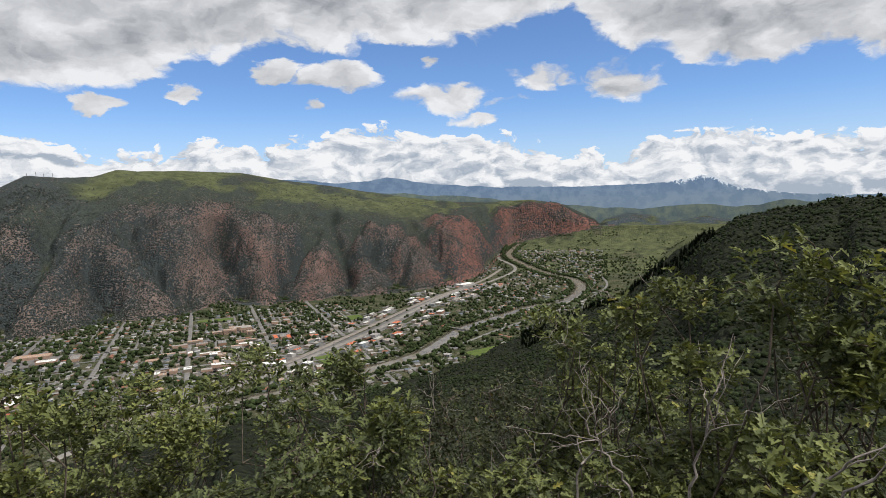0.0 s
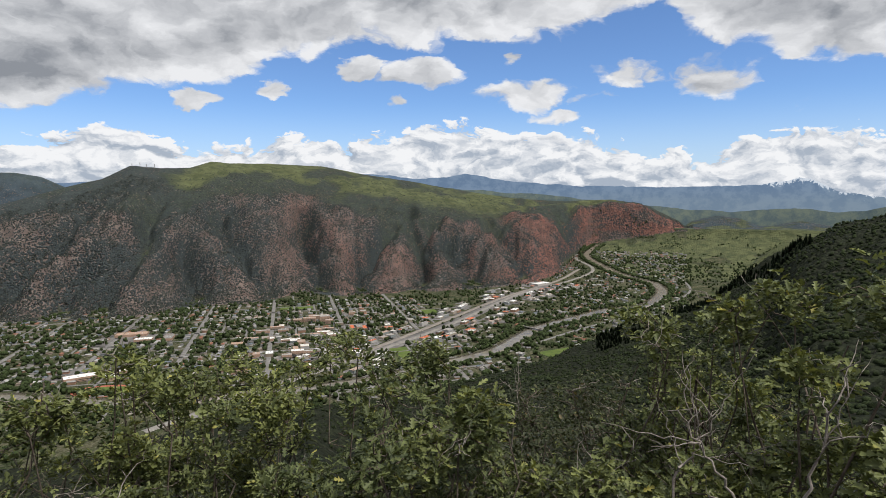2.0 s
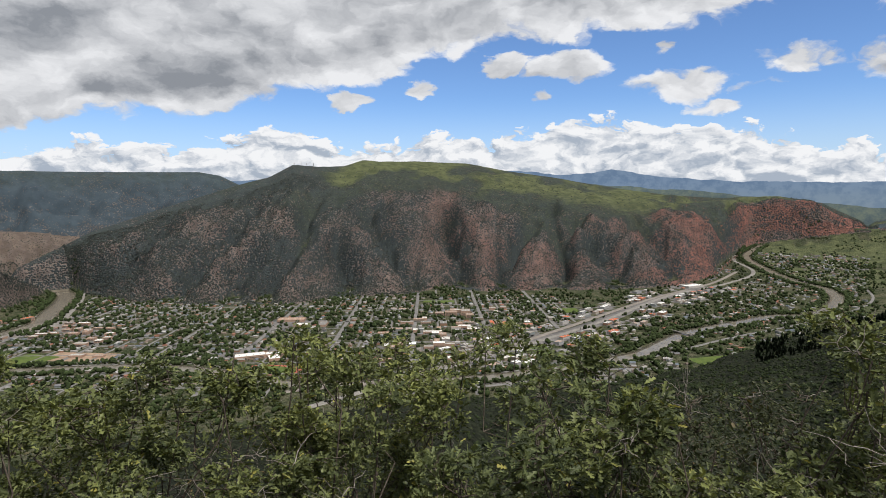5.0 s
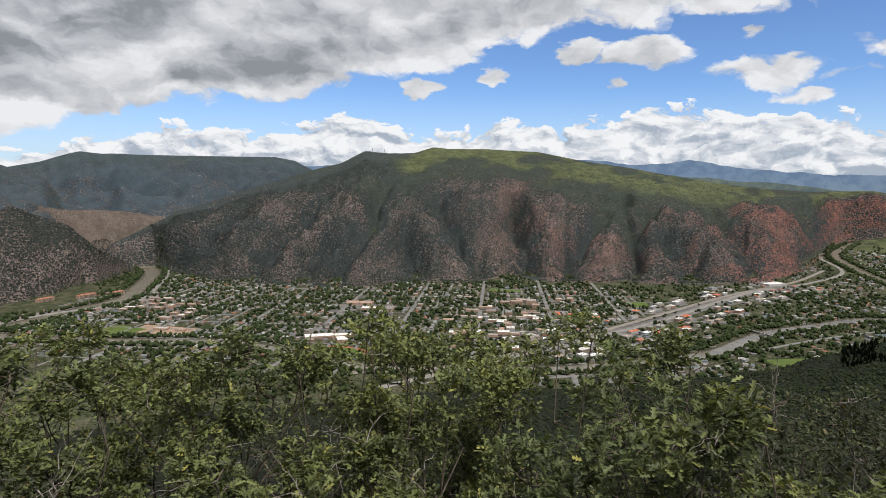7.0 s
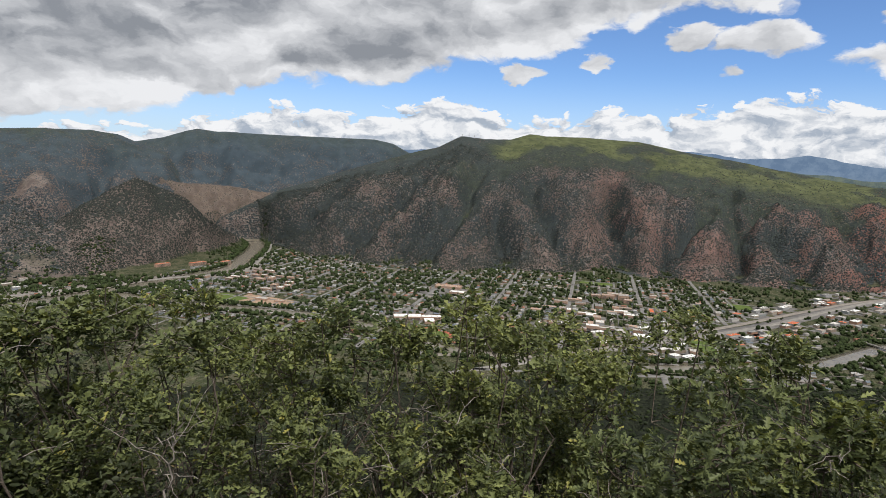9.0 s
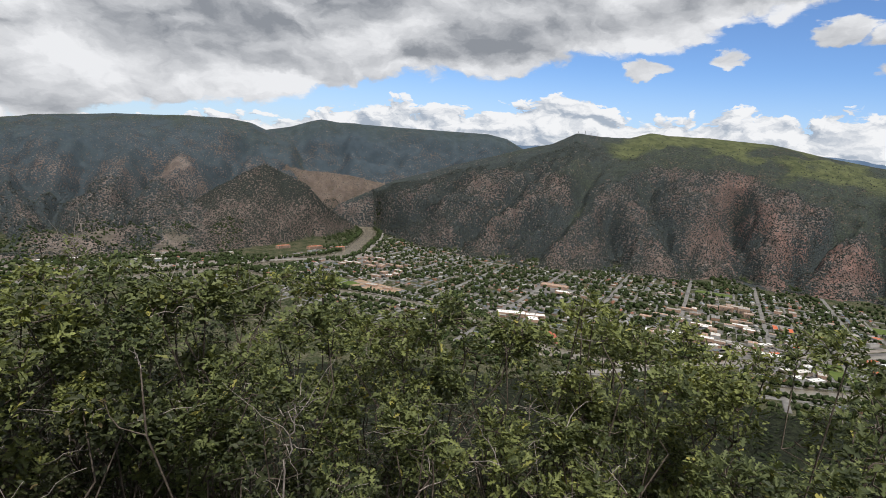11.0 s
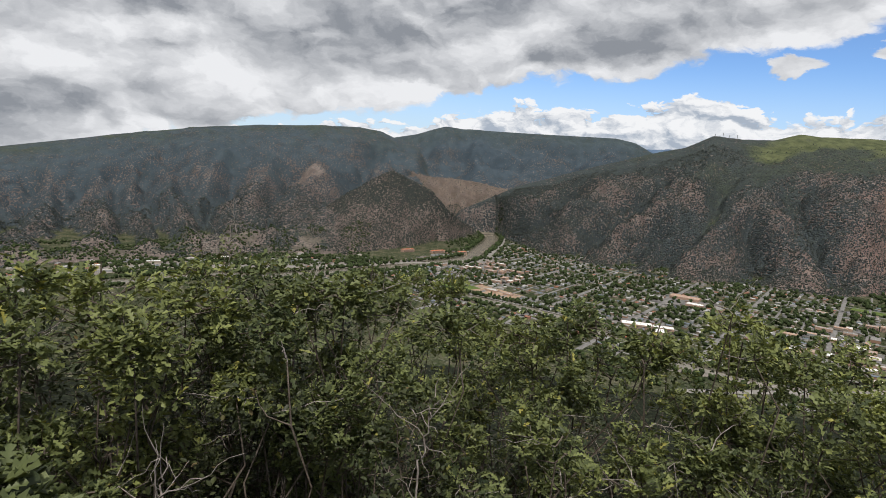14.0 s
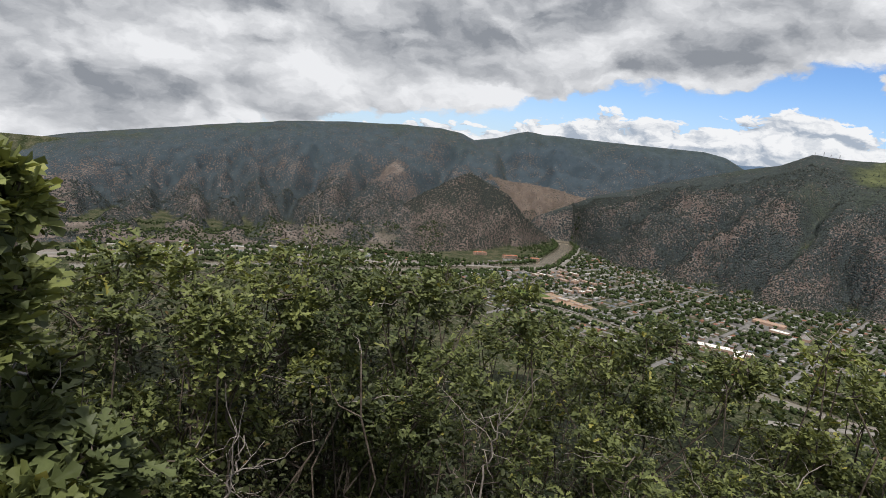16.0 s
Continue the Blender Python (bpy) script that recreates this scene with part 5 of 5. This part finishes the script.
sel = (np.abs(cr - edge_r(ca) + 40) < 140) & (fbm(cx / 90, cy / 90, 9, 3) > 0.42)
cx, cy = cx[sel], cy[sel]
ex, ey = scatter(160, -37, -23, 600, 1150, 10)
ea, er = np.degrees(np.arctan2(-ex, ey)), np.hypot(ex, ey)
sel = np.abs(er - edge_r(ea)) < 50
cx, cy = np.concatenate([cx, ex[sel]]), np.concatenate([cy, ey[sel]])
n = len(cx)
ch, cz = np.where(np.arange(n) < n - int(sel.sum()), npr.uniform(7, 15, n), npr.uniform(3, 7, n)), ground_at(cx, cy) - 0.8
rings = []
for k, (zf, rf) in enumerate([(0.06, 0.19), (0.34, 0.13), (0.30, 0.17), (0.62, 0.08), (0.58, 0.11), (1.0, 0.004)]):
    t = np.arange(7) * 2 * math.pi / 7
    rad = ch[:, None] * rf * npr.uniform(0.75, 1.2, (n, 7))
    rings.append(np.stack([cx[:, None] + rad * np.cos(t), cy[:, None] + rad * np.sin(t), cz[:, None] + ch[:, None] * zf + npr.normal(0, 0.25, (n, 7))], -1))
v = np.stack(rings, 1).reshape(-1, 3)
ring = np.array([(k * 7 + i, k * 7 + (i + 1) % 7, (k + 1) * 7 + (i + 1) % 7, (k + 1) * 7 + i) for k in range(5) for i in range(7)])
f = (ring[None] + (np.arange(n) * 42)[:, None, None]).reshape(-1, 4)
tagged(new("ridge_conifers", fast_mesh("ridge_conifers", v, f, M_CONIFER)), "dark pointed conifers along the ridge", "conifers", kind="stuff")


def mast(a, dd, high):
    """A thin lattice-like transmitter mast on the summit."""
    x, y = -dd * math.sin(radians(a)), dd * math.cos(radians(a))
    ob = new("antenna_mast")
    part("pole", box_mesh("pole", 1.6, 1.6, -2, high, M_STEEL), ob)
    for z in (0.45, 0.7, 0.92):
        part("crossarm", box_mesh("crossarm", 6.0, 1.0, high * z, high * z + 1.2, M_STEEL), ob)
    ob.matrix_world = pose(x, y, float(ground_at(x, y)))
    return tagged(ob, "thin steel antenna mast on the summit", "antenna", "summit antennas")


for a, hgt in ((33.5, 26), (33.0, 20), (32.4, 24), (34.1, 15)):
    mast(a, float(massif_r(a)) - 20, hgt)

# ---- the oak scrub round the viewpoint ----
OAK = [(0.0, 0.0), (0.32, 0.20), (0.38, 0.05), (0.66, 0.30), (0.66, 0.08), (0.92, 0.19), (1.0, 0.0)]
OAK_FAR = [(0.0, 0.0), (0.34, 0.21), (0.46, 0.05), (0.76, 0.24), (1.0, 0.0)]
OVAL = [(0.0, 0.0), (0.25, 0.22), (0.55, 0.29), (0.8, 0.19), (1.0, 0.0)]


def leaf_shape(outline):
    """One leaf, folded along the midrib and drooping to the tip: 12 points and two halves."""
    mid = [outline[0], outline[-1]]
    side = outline[1:-1]
    v = [(x, 0.0, -0.16 * x * x) for x, _ in mid]
    for s in (1, -1):
        v += [(x, s * w, 0.30 * w - 0.16 * x * x) for x, w in side]
    n = len(side)
    left = [0] + [2 + i for i in range(n)] + [1]
    right = [1] + [2 + n + i for i in reversed(range(n))] + [0]
    return np.array(v), np.array([left[::-1], right[::-1]])


def leaves_mesh(name, base, along, size, outline, mat, g, tilt=0.40):
    """Leaves at the points base, growing the way along."""
    shape, halves = leaf_shape(outline)
    n = len(base)
    xa = along / np.linalg.norm(along, axis=1)[:, None]
    upv = np.array([0, 0, 1.0]) + g.normal(0, tilt, (n, 3))
    ya = np.cross(upv, xa)
    ya /= np.maximum(np.linalg.norm(ya, axis=1), 1e-6)[:, None]
    za = np.cross(xa, ya)
    wide = g.uniform(0.85, 1.15, n)[:, None, None]
    curl = g.uniform(0.3, 1.9, n)[:, None, None]
    s = size[:, None, None]
    v = base[:, None, :] + s * (shape[None, :, 0:1] * xa[:, None, :] + wide * shape[None, :, 1:2] * ya[:, None, :] + curl * shape[None, :, 2:3] * za[:, None, :])
    f = (halves[None] + (np.arange(n) * len(shape))[:, None, None]).reshape(-1, halves.shape[1])
    return fast_mesh(name, v.reshape(-1, 3), f, mat)


def tubes_mesh(name, lines, mat, sides=5):
    """Tapering round limbs: each line is (points, radius at the foot, radius at the tip)."""
    vs, fs, at = [], [], 0
    for pts, r0, r1 in lines:
        pts = np.asarray(pts, float)
        n = len(pts)
        tan = np.gradient(pts, axis=0)
        tan /= np.maximum(np.linalg.norm(tan, axis=1), 1e-9)[:, None]
        ref = np.where(np.abs(tan[:, 2:3]) > 0.9, np.array([[1.0, 0, 0]]), np.array([[0, 0, 1.0]]))
        p = np.cross(tan, ref)
        p /= np.linalg.norm(p, axis=1)[:, None]
        q = np.cross(tan, p)
        rad = np.linspace(r0, r1, n)
        t = np.arange(sides) * 2 * math.pi / sides
        ring = pts[:, None, :] + rad[:, None, None] * (np.cos(t)[None, :, None] * p[:, None, :] + np.sin(t)[None, :, None] * q[:, None, :])
        vs.append(ring.reshape(-1, 3))
        i, j = np.meshgrid(np.arange(n - 1), np.arange(sides), indexing="ij")
        j2 = (j + 1) % sides
        fs.append(np.stack([at + i * sides + j, at + i * sides + j2, at + (i + 1) * sides + j2, at + (i + 1) * sides + j], -1).reshape(-1, 4))
        at += n * sides
    return fast_mesh(name, np.concatenate(vs), np.concatenate(fs), mat, True)


def crooked(a, b, g, bends=5, wobble=0.10):
    """A crooked line from a to b."""
    t = np.linspace(0, 1, bends + 1)[:, None]
    p = np.asarray(a) * (1 - t) + np.asarray(b) * t
    ln = np.linalg.norm(np.asarray(b) - np.asarray(a))
    w = g.normal(0, wobble * ln, p.shape) * np.sin(t * math.pi) ** 0.5
    return p + w * (t > 0) * (t < 1)


def shrub(where, height, spread, seed, kind="oak", full=1.0, leaf=1.0, dead=0.25, single=0, depth=0.82, thick=1.0):
    """A many-stemmed shrub: stems, twigs, dead twigs and a crown of separate leaves."""
    g = np.random.default_rng(seed)
    oak = kind == "oak"
    deep = min(height * depth, 1.6)
    n_rose = int((520 if oak else 360) * full * max(0.35, (spread / 0.55) ** 1.5))
    # crown points: several uneven lobes, most of them near the outside
    lobes = g.integers(11, 16)
    lc = np.stack([g.normal(0, 0.5 * spread, lobes), g.normal(0, 0.5 * spread, lobes), height - deep * g.uniform(0.25, 0.9, lobes)], -1)
    lr = g.uniform(0.22, 0.40, lobes) * spread
    lc[0] = (g.normal(0, 0.05), g.normal(0, 0.05), height - 0.6 * lr[0])
    lc[1, 2], lc[2, 2] = height - 1.1 * lr[1], height - 1.4 * lr[2]
    which = g.integers(0, lobes, n_rose)
    dirs = g.normal(0, 1, (n_rose, 3))
    dirs[:, 2] = dirs[:, 2] * 0.8 + 0.40
    dirs /= np.linalg.norm(dirs, axis=1)[:, None]
    tips = lc[which] + dirs * (lr[which] * g.uniform(0.3, 1.0, n_rose) ** 0.5)[:, None] * np.array([1, 1, 0.95])
    over = tips[:, 2] > height + 0.05
    tips[over, 2] = height - g.uniform(0, 0.1, over.sum())
    # stems
    lines, nodes = [], []
    for i in range(lobes + 1):
        foot = np.array([g.normal(0, 0.10), g.normal(0, 0.10), -0.15])
        head = lc[i % lobes] + g.normal(0, 0.06, 3)
        p = crooked(foot, head, g, 8, 0.055)
        lines.append((p, g.uniform(0.0065, 0.0125) * thick, 0.0032 * thick))
        nodes.append(p[3:])
    nodes = np.concatenate(nodes)
    twigs = []
    for i, tip in enumerate(tips):
        dist = np.linalg.norm(nodes - tip, axis=1) + np.where(nodes[:, 2] > tip[2] + 0.05, 0.3, 0)
        k = nodes[np.argmin(dist)]
        if i % 4 == 0:
            twigs.append((crooked(k, tip, g, 3, 0.10), 0.0042, 0.0018))
        if i % 7 == 0:
            nodes = np.vstack([nodes, 0.5 * (k + tip)])
    ob = new("oak_shrub" if oak else "small_leaved_shrub")
    part("stem", tubes_mesh("stem", lines, M_BARK, 5), ob, "grey-brown crooked stems")
    part("twig", tubes_mesh("twig", twigs, M_BARK, 3), ob)["kind"] = "stuff"
    bare = []
    for i in range(int(60 * dead)):
        k = nodes[g.integers(0, len(nodes))]
        d = g.normal(0, 1, 3)
        d[2] = abs(d[2]) * 0.5
        end = k + d / np.linalg.norm(d) * g.uniform(0.12, 0.34)
        p = crooked(k, end, g, 7, 0.035)
        bare.append((p, 0.0032, 0.0013))
        for m in range(2):
            q = p[g.integers(1, 5)]
            bare.append((crooked(q, q + g.normal(0, 0.07, 3), g, 4, 0.06), 0.0020, 0.0009))
    if bare:
        part("dead_twig", tubes_mesh("dead_twig", bare, M_TWIG, 3), ob, "bleached grey dead twigs")["kind"] = "stuff"
    # leaves in rosettes at the twig ends
    per = 8 if oak else 6
    axis = dirs * 0.6 + np.array([0, 0, 1.0]) + g.normal(0, 0.25, (n_rose, 3))
    axis /= np.linalg.norm(axis, axis=1)[:, None]
    base = np.repeat(tips, per, 0)
    ax = np.repeat(axis, per, 0)
    out = g.normal(0, 1, base.shape)
    out -= (out * ax).sum(1)[:, None] * ax
    out /= np.linalg.norm(out, axis=1)[:, None]
    along = ax * g.uniform(0.1, 1.15, (len(ax), 1)) + out
    base = base + ax * g.uniform(-0.05, 0.02, (len(ax), 1)) * (1 if oak else 1.6) + out * 0.006
    size = (g.uniform(0.025, 0.055, len(base)) if oak else g.uniform(0.018, 0.036, len(base))) * leaf
    if single:
        # the leaves next to the path are pieces of their own, on a few shared meshes
        eye = np.array([-0.42, -0.05, EYE - 0.13]) - np.asarray(where)
        order = np.argsort(np.linalg.norm(base - eye, axis=1))
        one, rest_ = order[:single], order[single:]
        shape, halves = leaf_shape(OAK)
        kinds = []
        for q in range(5):
            vv = shape * np.array([1, g.uniform(0.9, 1.12), g.uniform(0.4, 1.8)])
            kinds.append(mesh_of("leaf", vv, [tuple(h) for h in halves], M_LEAF_ONE))
        for q in one:
            xa = Vector(along[q]).normalized()
            ya = (Vector((0, 0, 1)) + Vector(g.normal(0, 0.55, 3))).cross(xa).normalized()
            za = xa.cross(ya)
            leaf_ob = part("leaf", kinds[int(g.integers(0, 5))], ob)
            m3 = Matrix((xa, ya, za)).transposed() * float(size[q])
            leaf_ob.matrix_local = Matrix.Translation(base[q]) @ m3.to_4x4()
        base, along, size = base[rest_], along[rest_], size[rest_]
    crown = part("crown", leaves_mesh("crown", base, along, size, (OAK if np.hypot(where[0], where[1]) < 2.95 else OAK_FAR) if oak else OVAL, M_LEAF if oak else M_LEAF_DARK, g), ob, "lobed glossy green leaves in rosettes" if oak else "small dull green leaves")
    crown["kind"] = "stuff"
    ob.location = where
    lab = ("leafy green oak shrub with lobed leaves and grey twigs" if oak else "thin brownish shrub with small dull leaves")
    return tagged(ob, lab, "shrub", "scrub round the viewpoint")


def plant(az_, r, top_el, spread, seed, eye=0.0, kind="oak", **more):
    """A shrub at a bearing and distance, its top at that angle below eye level. eye: metres that the viewpoint has slid left."""
    x, y = -eye - r * math.sin(radians(az_)), r * math.cos(radians(az_))
    gz_ = float(ground_at(x, y))
    top = EYE - 0.3 * eye + r * math.tan(radians(top_el))
    return shrub((x, y, gz_), top - gz_, spread, seed, kind, **more)


S1, S2 = 0.27, 0.42
# skyline of the scrub, from the tall oak on one side to the big-leaved one on the other
for i, (b, r, e, s, eye) in enumerate([
        (-29.7, 2.3, -4.6, 0.34, 0), (-26.6, 2.4, -8.2, 0.34, 0), (-20.5, 2.9, -7.9, 0.38, 0), (-15.8, 3.0, -11.2, 0.42, 0), (-12.0, 3.2, -10.6, 0.34, 0),
        (-34.0, 2.3, -9.6, 0.45, 0), (-40.0, 2.0, -9.0, 0.5, 0), (-23.5, 2.1, -15, 0.5, 0), (17.4, 3.1, -13.6, 0.38, 0), (10.5, 3.2, -14.9, 0.40, 0),
        (13.5, 2.6, -18.0, 0.55, 0), (6.3, 2.6, -19.0, 0.48, 0), (22.9, 3.6, -15.9, 0.55, 0), (27.0, 3.9, -14.4, 0.45, 0), (31.0, 3.4, -15.6, 0.55, 0),
        (35.8, 3.3, -13.0, 0.30, 0)]):
    plant(b, r, e, s, 100 + i, eye)
for i, (b, r, e, s, eye) in enumerate([
        (28.5, 3.6, -15.3, 0.5, S1), (39.7, 3.3, -15.3, 0.55, S1), (46.0, 3.2, -13.9, 0.42, S1), (50.5, 3.3, -15.2, 0.5, S1), (54.3, 3.7, -14.9, 0.5, S1),
        (58.0, 4.3, -12.2, 0.42, S1), (63.8, 4.1, -12.0, 0.42, S1), (68.5, 2.8, -13.2, 0.6, S2), (73.0, 3.1, -11.2, 0.5, S2), (65.0, 2.9, -12.9, 0.5, S2),
        (82.0, 2.6, -11.8, 0.5, S2), (88.0, 2.4, -12.0, 0.45, S2), (93.0, 2.2, -11.8, 0.45, S2)]):
    plant(b, r, e, s, 140 + i, eye, depth=0.66 if b > 62 else 0.8, full=1.25 if b > 62 else 1.0)
plant(77.0, 3.9, -9.0, 0.30, 160, S2, full=0.35, dead=0.5)
plant(103.2, 1.30, -6.4, 0.20, 161, S2, full=4.0, leaf=1.5, dead=0.0, single=260, thick=0.45)
plant(103.6, 1.25, -13.2, 0.24, 162, S2, full=2.6, leaf=1.5, dead=0.0, thick=0.45)
plant(101.0, 1.35, -23.0, 0.24, 164, S2, full=2.4, leaf=1.5, dead=0.1, thick=0.45)
plant(108.0, 1.6, -9.0, 0.42, 163, S2, dead=0.0)
# lower shrubs in front of those, with gaps that show stems
for i in range(15):
    b = -33 + 9.1 * i
    eye = max(0.0, min(S2, b / 200))
    if 56 < b < 96:
        continue
    plant(b + rnd.uniform(-2, 2), rnd.uniform(2.05, 2.6), rnd.uniform(-29, -22.5) if b > -10 else rnd.uniform(-25, -20), rnd.uniform(0.34, 0.46), 200 + i, eye, dead=0.45)
# thin brownish shrubs where the oaks open up
for i, (b, r, e, s) in enumerate([(84.0, 3.2, -13.5, 0.6), (90.0, 3.0, -13.5, 0.6), (95.0, 2.6, -14.5, 0.6), (79.0, 3.4, -13.5, 0.6), (86.0, 2.5, -18.5, 0.55), (93.0, 2.3, -19.5, 0.55), (-8.6, 4.6, -16.0, 0.7), (-4.0, 4.3, -17.2, 0.75), (1.0, 4.4, -18.4, 0.7), (-1.5, 3.2, -21.5, 0.6), (-8.0, 3.0, -21.0, 0.6), (-13.0, 3.8, -15.5, 0.6), (-30.0, 3.4, -13.0, 0.7), (60.0, 2.4, -23.0, 0.5), (76.0, 2.2, -21.0, 0.5), (74.5, 3.4, -12.8, 0.45), (69.0, 3.6, -12.9, 0.45)]):
    plant(b, r, e, s, 240 + i, 0.0 if b < 30 else S2, "small", dead=0.5)
# dull undergrowth between the stems, its dark leaf colour standing for the shade there
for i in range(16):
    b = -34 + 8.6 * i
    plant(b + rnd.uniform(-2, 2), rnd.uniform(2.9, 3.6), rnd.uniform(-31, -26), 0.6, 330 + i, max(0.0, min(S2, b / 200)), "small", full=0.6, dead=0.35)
# a second row further down the slope
for i in range(16):
    b = -46 + 9.6 * i
    plant(b + rnd.uniform(-2, 2), rnd.uniform(5.0, 8.0), rnd.uniform(-20, -17) if b > -10 else rnd.uniform(-15, -12), 0.8, 280 + i, 0.2, full=0.12, leaf=1.6, dead=0.1)


# a dull thicket that closes the view between and below the oaks, dark-leaved to imitate shade
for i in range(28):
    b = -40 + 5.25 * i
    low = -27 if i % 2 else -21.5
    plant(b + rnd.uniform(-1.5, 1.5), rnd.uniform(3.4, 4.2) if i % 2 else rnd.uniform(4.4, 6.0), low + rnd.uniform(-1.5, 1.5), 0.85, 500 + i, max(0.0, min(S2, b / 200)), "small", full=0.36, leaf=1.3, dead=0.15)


def dead_branch(az_, r, low, high, seed, lean):
    """A bare forked branch standing clear of the leaves."""
    g = np.random.default_rng(seed)
    x, y = -r * math.sin(radians(az_)), r * math.cos(radians(az_))
    a = np.array([x, y, EYE + r * math.tan(radians(low))])
    side = np.array([math.cos(radians(az_)), math.sin(radians(az_)), 0])
    b = a + side * lean + np.array([0, 0, r * (math.tan(radians(high)) - math.tan(radians(low)))])
    foot = np.array([x - side[0] * lean * 0.6, y - side[1] * lean * 0.6, float(ground_at(x, y)) - 0.05])
    p = crooked(a, b, g, 12, 0.03)
    lines = [(np.vstack([crooked(foot, a, g, 4, 0.03)[:-1], p]), 0.0048, 0.0013)]
    forks = []
    for k in range(4):
        q = p[g.integers(3, 12)]
        d = (b - a) / np.linalg.norm(b - a) + g.normal(0, 0.6, 3)
        e = q + d / np.linalg.norm(d) * g.uniform(0.10, 0.30)
        c = crooked(q, e, g, 8, 0.025)
        forks.append((c, 0.0020, 0.0007))
        for m in range(2):
            q2 = c[g.integers(2, 7)]
            forks.append((crooked(q2, q2 + g.normal(0, 0.045, 3), g, 5, 0.04), 0.0011, 0.0005))
    ob = new("dead_branch")
    part("stem", tubes_mesh("stem", lines, M_TWIG, 6), ob)
    part("twig", tubes_mesh("twig", forks, M_TWIG, 4), ob)["kind"] = "stuff"
    return tagged(ob, "bare bleached grey branch rising from the scrub", "branch", "bare branches")


for i, (b, r, lo, hi, ln) in enumerate([(-29, 1.55, -26, -17, 0.28), (-32, 1.5, -27, -13, 0.22), (-22, 1.6, -25, -12.5, 0.10), (-12, 1.9, -25, -19, 0.12), (-17, 1.7, -26, -19.5, -0.15), (2, 3.0, -22, -17.2, 0.03), (64, 2.3, -28, -21, 0.05), (78.5, 3.9, -13, -8.6, 0.04), (86, 1.9, -30, -25, 0.05)]):
    dead_branch(b, r, lo, hi, 400 + i, ln)
